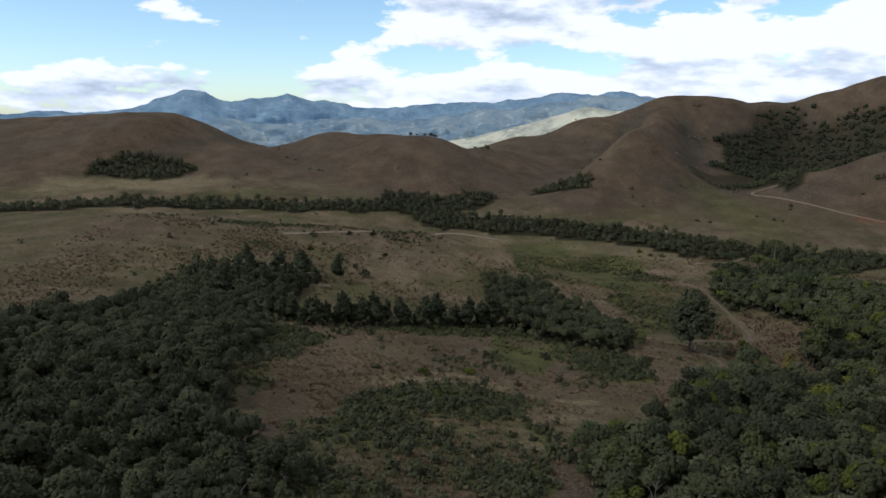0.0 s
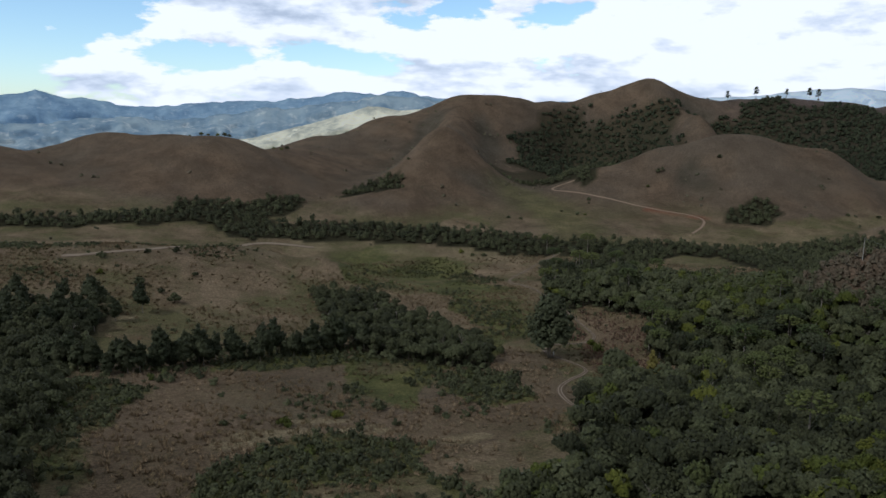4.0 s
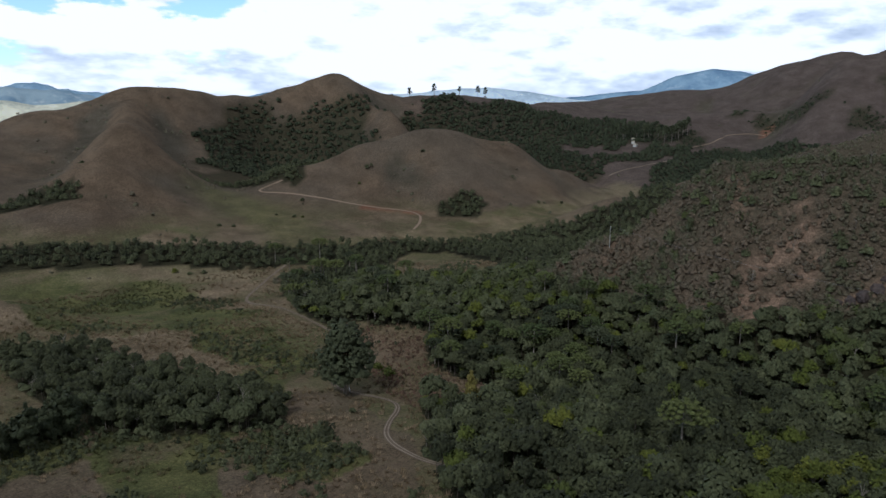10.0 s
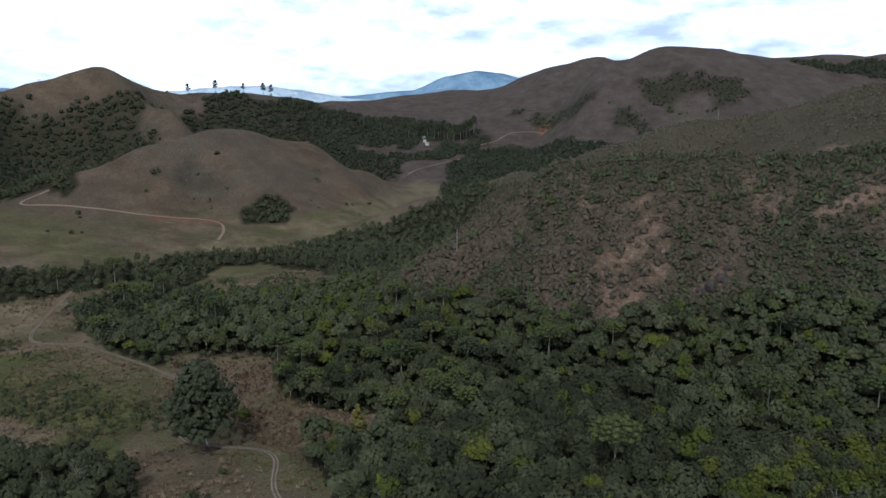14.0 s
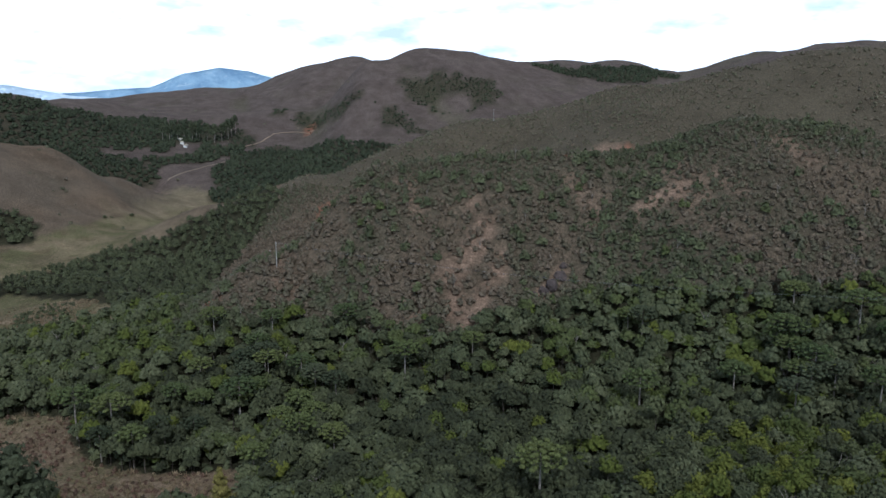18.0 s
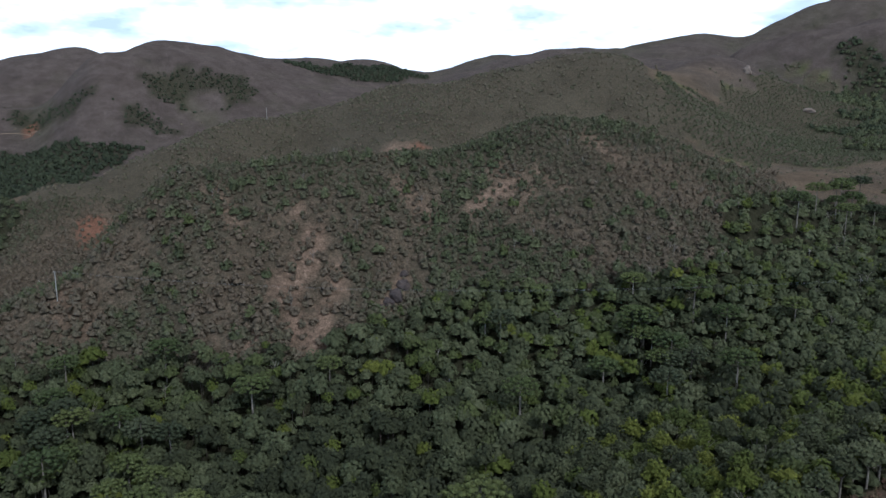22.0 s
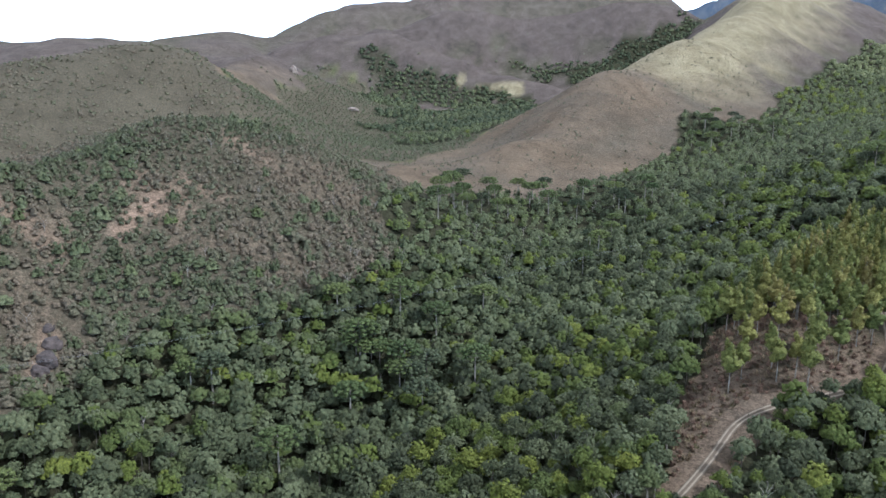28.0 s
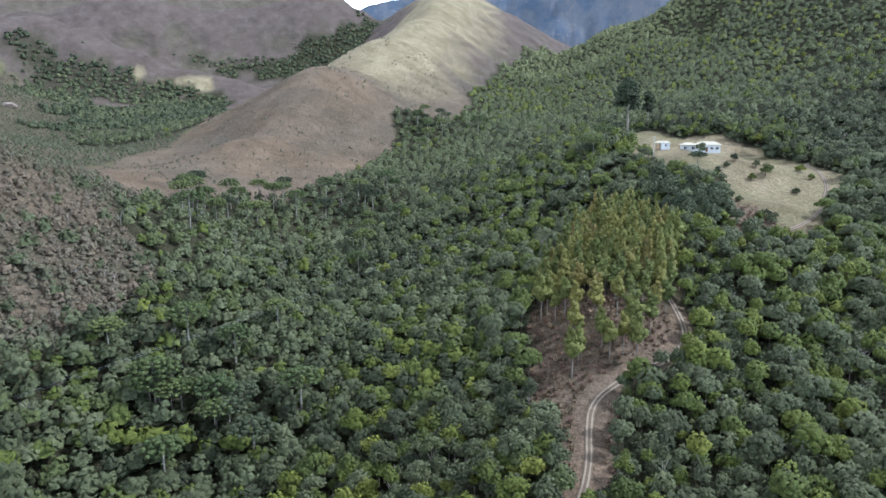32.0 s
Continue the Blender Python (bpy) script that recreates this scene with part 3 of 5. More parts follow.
def build_ground():
    rings, spokes = 310, 530
    r = np.r_[0.01, 14 * (4650 / 14) ** np.linspace(0, 1, rings - 1)]
    a = np.linspace(0, 2 * np.pi, spokes, endpoint=False)
    rr, aa = np.meshgrid(r, a, indexing="ij")
    px, py = (45 + rr * np.sin(aa)).ravel(), (150 + rr * np.cos(aa)).ravel()
    pz = land(px, py)
    c = cover(px, py)
    # lawn is pale by itself; the crest's sunlight is put into the colour
    pale = np.maximum(c["lawn"] * (0.15 + 0.4 * fractal(px, py, 30, 39, 3)), beside(px, py, SUNLIT_CREST, 62, 26) * 0.85)
    # sunlit field in the basin, its light painted as pale grass
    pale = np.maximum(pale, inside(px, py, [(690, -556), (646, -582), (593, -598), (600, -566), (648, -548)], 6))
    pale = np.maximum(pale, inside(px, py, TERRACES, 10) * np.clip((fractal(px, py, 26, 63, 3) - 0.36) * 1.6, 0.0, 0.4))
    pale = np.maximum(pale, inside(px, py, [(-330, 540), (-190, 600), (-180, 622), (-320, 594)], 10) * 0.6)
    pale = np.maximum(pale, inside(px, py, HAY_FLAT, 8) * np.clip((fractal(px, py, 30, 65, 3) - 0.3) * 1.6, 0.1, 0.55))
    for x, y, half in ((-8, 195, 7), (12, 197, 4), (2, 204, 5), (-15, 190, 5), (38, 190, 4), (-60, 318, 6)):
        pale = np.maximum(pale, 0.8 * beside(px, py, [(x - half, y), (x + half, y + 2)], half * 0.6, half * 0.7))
    red = np.maximum(beside(px, py, HILL_ROAD[5:8], 3, 2), beside(px, py, [(1004, 512), (1014, 525), (1030, 522)], 6, 4))
    for x, y, half in ((406, 296, 9), (441, 112, 7), (300, 150, 8), (236, 292, 7)):
        red = np.maximum(red, beside(px, py, [(x - half, y), (x + half, y + 3)], half * 0.7, half * 0.5))
    earth = np.maximum(c["bare"] * 0.7, c["corridor"] * 0.22)
    for x, y, half in ((266, 149, 6), (267, 110, 7), (240, 262, 6), (262, 96, 5), (255, 215, 6), (205, 250, 5), (278, 70, 6)):
        earth = np.maximum(earth, 0.42 * beside(px, py, [(x - half, y - 4), (x + half, y + 4)], half * 0.7, half * 0.6))
    earth = np.maximum(earth, 0.16 * thin_brush(px, py) * c["scrub"])
    near_dry = inside(px, py, NEAR_MEADOW, 8)
    # hollows darkened in place of relief shade, and the darker heath on top
    hollow_shade_heath = np.maximum(hollows(px, py), 0.7 * beside(px, py, HEATH, 140, 70) * np.clip((fractal(px, py, 120, 67, 4) - 0.30) * 4, 0.2, 1))
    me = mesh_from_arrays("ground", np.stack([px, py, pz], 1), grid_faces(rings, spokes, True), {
        "meadow": np.maximum(c["meadow"] * (1 - 0.7 * near_dry), c["lawn"] * 0.8), "scrub_floor": c["scrub"], "hollow_shade_heath": hollow_shade_heath * 0.85, "haze_tint": np.clip(np.maximum((px - 620) / 160, (-360 - py) / 160) + (fractal(px, py, 90, 87, 3) - 0.5) * 0.9, 0, 1), "green": np.maximum(c["green"], 0.62 * inside(px, py, BASIN_SCRUB, 30)), "litter": np.clip(c["forest"] * np.where((px > 650) | (py > 700), 0.55, 1.0) + 0.12 * c["scrub"] + 0.4 * c["plantation"], 0, 1),
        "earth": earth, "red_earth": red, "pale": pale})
    me.polygons.foreach_set("use_smooth", np.ones(len(me.polygons), bool))
    me.materials.append(GROUND)
    return tagged(new("ground", me), "dry brown grassland valley floor and rolling hills", "ground", kind="structure")


ground = build_ground()


def ribbon(name, line, half, material_used, label, lift=0.22, ruts=True):
    """A track that follows the ground along a smoothed line."""
    pts = np.array(line, float)
    for _ in range(3):
        q, p = pts[:-1] * 0.75 + pts[1:] * 0.25, pts[:-1] * 0.25 + pts[1:] * 0.75
        pts = np.r_[pts[:1], np.stack([q, p], 1).reshape(-1, 2), pts[-1:]]
    seg = np.r_[0, np.cumsum(np.hypot(*np.diff(pts, axis=0).T))]
    s = np.arange(0, seg[-1], 1.6)
    pts = np.stack([np.interp(s, seg, pts[:, 0]), np.interp(s, seg, pts[:, 1])], 1)
    way = np.gradient(pts, axis=0)
    way /= np.linalg.norm(way, axis=1, keepdims=True)
    side = np.stack([way[:, 1], -way[:, 0]], 1)
    across = np.linspace(-1, 1, 9)
    wobble = half * (0.85 + 0.35 * fractal(s, s * 0, 9, 2, 3))
    p = pts[:, None] + side[:, None] * across[None, :, None] * wobble[:, None, None]
    z = land(p[..., 0], p[..., 1]) + lift - 0.10 * (np.abs(across) > 0.9) - 0.07 * (np.abs(np.abs(across) - 0.5) < 0.2)
    rut = np.exp(-((np.abs(across) - 0.5) / 0.24) ** 2) if ruts else np.clip(1.25 - np.abs(across), 0, 1)
    rut = np.broadcast_to(rut, z.shape)
    me = mesh_from_arrays(name, np.concatenate([p, z[..., None]], -1).reshape(-1, 3), grid_faces(len(s), 9), {"rut": rut.ravel()})
    me.polygons.foreach_set("use_smooth", np.ones(len(me.polygons), bool))
    me.materials.append(material_used)
    return tagged(new(name, me), label, "dirt road", kind="structure")


ribbon("road_1", TRAIL, 0.86, TRACK_PALE, "pale sandy two-rut farm track through grass")
ribbon("road_2", HILL_ROAD, 1.15, TRACK_RED, "reddish dirt road cut along the hill foot", 0.3, False)
ribbon("road_3", EAST_ROAD, 1.0, TRACK_RED, "reddish dirt road in the far side valley", 0.5, False)
ribbon("road_5", SIDE_TRACK, 0.8, TRACK_PALE, "narrow pale track up to the far farm", 0.4, False)
ribbon("road_4", MEADOW_TRACK, 2.2, TRACK_PALE, "pale grassy track across the meadow", 0.25, False)


# ---- distant mountains ----
def far_range(name, label, material_used, start, end, distance, crest_line, rough, seed, floor=-120.0):
    """A mountain range behind everything: crest height in degrees above level, by heading."""
    headings = np.linspace(start, end, int((end - start) * 9))
    rows = 16
    knots = np.array(crest_line, float)
    up = np.interp(headings, knots[:, 0], knots[:, 1]) + (fractal(headings, headings * 0, 2.3, seed, 6) - 0.5) * rough * 1.25
    t = np.linspace(0, 1, rows)[:, None]
    dist = distance + 480 * t + (fractal(np.broadcast_to(headings, (rows, len(headings))), t * 14 + 0 * headings, 1.6, seed + 3, 4) - 0.5) * 620 * (1 - t)
    top = 88 + (distance + 480) * np.tan(np.radians(up))
    z = floor + (top - floor) * t**0.85
    h = np.radians(headings)
    v = np.stack([45 + dist * np.sin(h), 150 + dist * np.cos(h), z], -1).reshape(-1, 3)
    back = np.stack([45 + (distance + 640) * np.sin(h), 150 + (distance + 640) * np.cos(h), np.full(len(h), floor)], -1)
    me = mesh_from_arrays(name, np.r_[v, back], grid_faces(rows + 1, len(headings)))
    me.polygons.foreach_set("use_smooth", np.ones(len(me.polygons), bool))
    me.materials.append(material_used)
    return tagged(new(name, me), label, "mountain range", kind="structure")


# haze painted as glowing colour; the pale hill has sunlight painted in too
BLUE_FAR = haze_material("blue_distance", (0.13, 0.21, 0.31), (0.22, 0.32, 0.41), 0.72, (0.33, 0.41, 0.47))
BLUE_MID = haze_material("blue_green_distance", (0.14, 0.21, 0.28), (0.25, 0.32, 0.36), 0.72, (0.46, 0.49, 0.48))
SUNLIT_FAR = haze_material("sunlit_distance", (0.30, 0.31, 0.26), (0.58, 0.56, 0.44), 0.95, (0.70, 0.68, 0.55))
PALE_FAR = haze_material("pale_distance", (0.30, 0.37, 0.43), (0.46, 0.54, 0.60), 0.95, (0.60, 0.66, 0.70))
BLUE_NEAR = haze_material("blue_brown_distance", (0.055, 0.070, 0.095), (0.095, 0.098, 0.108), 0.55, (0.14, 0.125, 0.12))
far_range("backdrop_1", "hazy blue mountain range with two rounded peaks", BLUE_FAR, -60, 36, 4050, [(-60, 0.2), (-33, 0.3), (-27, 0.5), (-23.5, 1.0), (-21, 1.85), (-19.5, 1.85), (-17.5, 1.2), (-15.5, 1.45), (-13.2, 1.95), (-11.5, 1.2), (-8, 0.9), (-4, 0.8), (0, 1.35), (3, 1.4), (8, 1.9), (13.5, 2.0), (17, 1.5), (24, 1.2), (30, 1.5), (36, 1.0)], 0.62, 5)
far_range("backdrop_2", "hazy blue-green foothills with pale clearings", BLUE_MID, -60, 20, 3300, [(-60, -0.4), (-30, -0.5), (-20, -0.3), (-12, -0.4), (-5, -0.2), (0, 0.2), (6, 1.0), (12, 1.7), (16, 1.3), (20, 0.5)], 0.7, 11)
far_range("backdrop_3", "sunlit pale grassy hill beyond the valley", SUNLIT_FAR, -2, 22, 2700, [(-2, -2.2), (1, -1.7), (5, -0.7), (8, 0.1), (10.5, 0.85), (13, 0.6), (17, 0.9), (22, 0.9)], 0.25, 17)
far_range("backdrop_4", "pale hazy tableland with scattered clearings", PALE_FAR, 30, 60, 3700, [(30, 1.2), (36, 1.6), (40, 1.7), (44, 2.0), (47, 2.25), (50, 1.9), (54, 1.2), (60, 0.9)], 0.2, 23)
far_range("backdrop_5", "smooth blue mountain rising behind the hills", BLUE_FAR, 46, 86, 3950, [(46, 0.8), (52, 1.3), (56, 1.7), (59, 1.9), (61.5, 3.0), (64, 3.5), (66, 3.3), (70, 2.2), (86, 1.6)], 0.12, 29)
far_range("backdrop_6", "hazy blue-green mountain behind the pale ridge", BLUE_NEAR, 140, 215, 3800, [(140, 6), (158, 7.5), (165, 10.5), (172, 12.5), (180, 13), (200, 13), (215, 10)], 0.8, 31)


# ---- plant shapes: arrays of vertices, triangles and material slots (0 leaf, 1 bark) ----
class Shape:
    def __init__(self):
        self.v, self.f, self.m, self.n = [], [], [], 0

    def put(self, v, f, slot):
        self.v.append(np.asarray(v, float))
        self.f.append(np.asarray(f, int) + self.n)
        self.m.append(np.full(len(f), slot))
        self.n += len(v)

    def arrays(self):
        return np.concatenate(self.v), np.concatenate(self.f), np.concatenate(self.m)


def leaf_shingles(shape, rng, centres, normals, sizes, droop=0.0):
    """Leaf clumps: one triangle each, lying roughly on the crown's surface."""
    k = len(centres)
    n = normals + rng.normal(0, 0.5, (k, 3))
    n /= np.linalg.norm(n, axis=1, keepdims=True)
    a = np.cross(n, rng.normal(0, 1, (k, 3)))
    a /= np.linalg.norm(a, axis=1, keepdims=True)
    b = np.cross(n, a)
    s = sizes[:, None]
    tri = np.stack([centres + a * s, centres - 0.55 * a * s + 0.85 * b * s, centres - 0.55 * a * s - 0.85 * b * s], 1)
    tri[:, 0, 2] -= droop * sizes
    shape.put(tri.reshape(-1, 3), np.arange(3 * k).reshape(-1, 3), 0)


ICO_V = np.array([(0, 0, 1), *[(0.894 * math.cos(a), 0.894 * math.sin(a), 0.447) for a in np.arange(5) * 1.2566], *[(0.894 * math.cos(a), 0.894 * math.sin(a), -0.447) for a in np.arange(5) * 1.2566 + 0.6283], (0, 0, -1)])
ICO_F = np.array([(0, 1 + k, 1 + (k + 1) % 5) for k in range(5)] + [(1 + k, 6 + k, 1 + (k + 1) % 5) for k in range(5)] + [(6 + k, 6 + (k + 1) % 5, 1 + (k + 1) % 5) for k in range(5)] + [(11, 6 + (k + 1) % 5, 6 + k) for k in range(5)])


def tube(shape, points, radii, sides=5):
    """A tapered trunk or limb along points."""
    points = np.asarray(points, float)
    rings = []
    for n, p in enumerate(points):
        way = points[min(n + 1, len(points) - 1)] - points[max(n - 1, 0)]
        way = way / np.linalg.norm(way)
        a = np.cross(way, (0.31, 0.87, 0.38))
        a /= np.linalg.norm(a)
        b = np.cross(way, a)
        t = np.arange(sides) * 2 * np.pi / sides
        rings.append(p + radii[n] * (np.cos(t)[:, None] * a + np.sin(t)[:, None] * b))
    q = grid_faces(len(points), sides, True)
    shape.put(np.concatenate(rings), np.concatenate([q[:, :3], q[:, [0, 2, 3]]]), 1)


DOME_F = ICO_F[:15]


def puffs(shape, rng, centre, radii, count, size, rise=-0.15):
    """Small rounded leaf masses spread over a lobe: each a small dome of four faces with an uneven rim."""
    k = np.arange(count) + rng.uniform(0, 1)
    z = np.clip(1 - (1 - rise) * (k + 0.3) / count, -1, 1)
    t = k * 2.39996 + rng.uniform(-0.3, 0.3, count)
    r = np.sqrt(1 - z * z)
    d = np.stack([r * np.cos(t), r * np.sin(t), z], 1)
    out = d * (1, 1, 0.8) + (0, 0, 0.35) + rng.normal(0, 0.22, (count, 3))
    out /= np.linalg.norm(out, axis=1, keepdims=True)
    a = np.cross(out, rng.normal(0, 1, (count, 3)))
    a /= np.linalg.norm(a, axis=1, keepdims=True)
    b = np.cross(out, a)
    at = centre + d * radii * rng.uniform(0.86, 1.12, (count, 1))
    s = size * rng.uniform(0.7, 1.3, (count, 1))
    ring = []
    for j in range(4):
        w = j * 1.5708 + rng.uniform(-0.3, 0.3, (count, 1))
        far = s * rng.uniform(0.85, 1.15, (count, 1))
        ring.append(at + (np.cos(w) * a + np.sin(w) * b) * far - out * s * rng.uniform(0.55, 0.95, (count, 1)))
    v = np.stack([at + out * s * 0.36] + ring, 1).reshape(-1, 3)
    f = np.array([(0, 1 + j, 1 + (j + 1) % 4) for j in range(4)])
    shape.put(v, (f[None] + 5 * np.arange(count)[:, None, None]).reshape(-1, 3), 2)


def heart(shape, rng, centre, radii):
    """The dense middle of a lobe, behind its leaf masses."""
    w = np.arange(6) * 1.0472 + rng.uniform(0, 1)
    rim = np.stack([np.cos(w), np.sin(w), np.full(6, -0.45)], 1)
    v = np.r_[[(0, 0, 0.95)], rim] * radii * rng.uniform(0.86, 1.0, (7, 1)) + centre
    shape.put(v, [(0, 1 + j, 1 + (j + 1) % 6) for j in range(6)], 2)


def round_crown(shape, rng, base, high, wide, lobes, leaves, size, lean=0.0, column=False, tufts=14):
    """A crown of uneven lobes, each covered with leaf masses and ruffled by loose leaf clumps."""
    per = max(leaves // lobes, 2)
    for k in range(lobes):
        t = k * 2.4 + rng.uniform(0, 0.6)
        out = wide * (0.0 if k == 0 else rng.uniform(0.42, 0.68))
        up = base + high * (0.66 if k == 0 else rng.uniform(0.30, 0.60))
        r = wide * (0.54 if k == 0 else rng.uniform(0.32, 0.54))
        if column and k:
            climb = (k + 0.5) / lobes
            up = base + high * (0.10 + 0.78 * climb)
            out = wide * 0.66 * math.sin(math.pi * (0.22 + 0.70 * climb)) * rng.uniform(0.7, 1.15)
        elif column:
            up = base + high * 0.86
        c = np.array([out * math.cos(t) + lean, out * math.sin(t), up])
        squash = np.array([1, 1, 0.95 if column else min(1.05, max(0.74, 0.62 * high / wide))])
        heart(shape, rng, c, r * squash * 0.86)
        puffs(shape, rng, c, r * squash, tufts, r * 0.31, -0.35 if column else -0.1)
        d = rng.normal(0, 1, (per, 3))
        d[:, 2] = np.abs(d[:, 2]) * 1.1 - 0.3
        d /= np.linalg.norm(d, axis=1, keepdims=True)
        leaf_shingles(shape, rng, c + d * r * squash * rng.uniform(1.0, 1.28, (per, 1)), d, size * rng.uniform(0.6, 1.2, per))


def dome_tree(seed, high, wide, tufts, side, leaves, size=0.26, trunk=True, flat=1.0, puff=0.30):
    """A forest tree: one rounded, bumpy dome of leaf masses, with smaller lobes leaning out of it."""
    rng = np.random.default_rng(seed)
    s = Shape()
    deep = wide * 0.86 * flat
    top = np.array((rng.uniform(-0.2, 0.2), rng.uniform(-0.2, 0.2), high - deep * 1.05))
    lobes = [(top, np.array((wide * 0.88, wide * 0.88, deep)), tufts, wide * puff)]
    for k in range(side):
        t = k * 2.4 + rng.uniform(0, 1.5)
        r = wide * rng.uniform(0.38, 0.52)
        lobes.append((top + (wide * 0.74 * math.cos(t), wide * 0.74 * math.sin(t), -deep * rng.uniform(0.1, 0.5)), np.array((r, r, r * 0.85 * flat)), max(tufts // 3, 3), wide * puff * 0.8))
    for c, radii, count, clump in lobes:
        heart(s, rng, c, radii * 0.9)
        puffs(s, rng, c, radii, count, clump, -0.25)
    d = rng.normal(0, 1, (leaves, 3))
    d[:, 2] = np.abs(d[:, 2]) - 0.2
    d /= np.linalg.norm(d, axis=1, keepdims=True)
    leaf_shingles(s, rng, top + d * lobes[0][1] * rng.uniform(1.05, 1.3, (leaves, 1)), d, size * rng.uniform(0.6, 1.2, leaves))
    if trunk:
        tube(s, [(0, 0, -0.8), (rng.uniform(-0.2, 0.2), 0, high * 0.35), (top[0], top[1], high * 0.66)], (0.13, 0.10, 0.05), 3)
    return s.arrays()


def mound(seed, high, wide, leaves, size, lobes=2, tufts=5):
    """A bushy crown that reaches down to the ground."""
    rng = np.random.default_rng(seed)
    s = Shape()
    for k in range(lobes):
        t = k * 2.4 + rng.uniform(0, 6.28)
        out = 0.0 if k == 0 else wide * rng.uniform(0.38, 0.55)
        r = wide * (0.52 if k == 0 else rng.uniform(0.32, 0.44))
        tall = high * (0.60 if k == 0 else rng.uniform(0.36, 0.52))
        c = np.array([out * math.cos(t), out * math.sin(t), high * (0.34 if k == 0 else 0.26)])
        heart(s, rng, c, np.array((r, r, tall)) * 0.88)
        puffs(s, rng, c, np.array((r, r, tall)), tufts, r * (0.60 if tufts < 4 else 0.46), 0.0)
        per = max(leaves // lobes, 1)
        d = rng.normal(0, 1, (per, 3))
        d[:, 2] = np.abs(d[:, 2])
        d /= np.linalg.norm(d, axis=1, keepdims=True)
        leaf_shingles(s, rng, c + d * (r, r, tall) * rng.uniform(0.95, 1.2, (per, 1)), d, size * rng.uniform(0.6, 1.2, per))
    return s.arrays()


def grass_tuft(seed, high, wide, blades):
    rng = np.random.default_rng(seed)
    s = Shape()
    t = rng.uniform(0, 6.28, blades)
    r = wide * np.sqrt(rng.uniform(0, 1, blades)) * 0.5
    foot = np.stack([r * np.cos(t), r * np.sin(t), 0 * t - 0.1], 1)
    tip = foot + np.stack([np.cos(t) * wide * 0.45, np.sin(t) * wide * 0.45, high * rng.uniform(0.6, 1.1, blades)], 1)
    side = np.stack([-np.sin(t), np.cos(t), 0 * t], 1) * wide * 0.16
    s.put(np.stack([foot - side, foot + side, tip], 1).reshape(-1, 3), np.arange(3 * blades).reshape(-1, 3), 0)
    return s.arrays()


def scatter_mesh(name, shapes, places, sizes, tints, materials, seed=1):
    """Many plants in one mesh: shapes are taken in turn, turned and sized."""
    rng = np.random.default_rng(seed)
    pick = rng.integers(0, len(shapes), len(places))
    vs, fs, ms, ts, n = [], [], [], [], 0
    for k, (v, f, m) in enumerate(shapes):
        at = np.nonzero(pick == k)[0]
        if not len(at):
            continue
        turn = rng.uniform(0, 6.2832, len(at))
        c, s = np.cos(turn)[:, None], np.sin(turn)[:, None]
        flat, tall = sizes[at][:, None], (sizes[at] * rng.uniform(0.85, 1.2, len(at)))[:, None]
        x = (v[:, 0] * c - v[:, 1] * s) * flat + places[at, 0:1]
        y = (v[:, 0] * s + v[:, 1] * c) * flat + places[at, 1:2]
        z = v[:, 2] * tall + places[at, 2:3]
        vs.append(np.stack([x, y, z], -1).reshape(-1, 3))
        fs.append((f[None] + (np.arange(len(at)) * len(v))[:, None, None]).reshape(-1, 3) + n)
        ms.append(np.tile(m, len(at)))
        ts.append(np.repeat(tints[at], len(v)))
        n += len(at) * len(v)
    me = mesh_from_arrays(name, np.concatenate(vs), np.concatenate(fs), {"tint": np.concatenate(ts)})
    for mat in materials:
        me.materials.append(mat)
    slots = np.concatenate(ms)
    me.polygons.foreach_set("material_index", (slots % 2).astype(np.int32))
    me.polygons.foreach_set("use_smooth", slots > 0)
    return new(name, me)


def spots(x0, x1, y0, y1, step, seed):
    """Places on a loosely jittered grid."""
    rng = np.random.default_rng(seed)
    gx, gy = np.meshgrid(np.arange(x0, x1, step), np.arange(y0, y1, step))
    gx = gx + (np.arange(gx.shape[0])[:, None] % 2) * step * 0.5
    px = gx.ravel() + rng.uniform(-0.46, 0.46, gx.size) * step
    py = gy.ravel() + rng.uniform(-0.46, 0.46, gx.size) * step
    return px, py, rng


STROLL = [(0, 0), (-26, 90), (-8, 170), (40, 215), (90, 226)]


def from_stroll(px, py):
    d = np.full(px.shape, 1e9)
    for (ax, ay), (bx, by) in zip(STROLL, STROLL[1:]):
        dx, dy = bx - ax, by - ay
        s = np.clip(((px - ax) * dx + (py - ay) * dy) / (dx * dx + dy * dy), 0, 1)
        d = np.minimum(d, np.hypot(px - ax - s * dx, py - ay - s * dy))
    return d


def ahead_of_walk(px, py):
    """The side of the valley that the flight looks over."""
    a = np.degrees(np.arctan2(px - 35, py - 150)) % 360
    b = np.degrees(np.arctan2(px, py + 6))
    return (a < 213) | (np.abs(b) < 36)


def tree_tint(px, py, rng):
    """Kinds of tree are mixed: mostly dark and grey-green ones, some yellow-green, more of those down by the track."""
    patch = fractal(px, py, 34, 71, 3) - 0.5
    t = np.clip(0.34 + 0.9 * patch + rng.normal(0, 0.17, px.shape), 0, 0.62)
    south = np.clip((130 - py) / 60, 0, 1) * np.clip((180 - px) / 40, 0.12, 1)
    t = np.clip(t * (1 - 0.22 * south) + 0.1 * np.clip((px - 180) / 20, 0, 1), 0, 0.62)
    sunny = 0.07 + 0.36 * south + 0.5 * np.clip(fractal(px, py, 42, 113, 2) - 0.58, 0, 1)
    return np.where(rng.uniform(0, 1, px.shape) < sunny, rng.beta(1.3, 2.4, px.shape) * 0.34 + 0.66, t)


HERO = (118, 112)


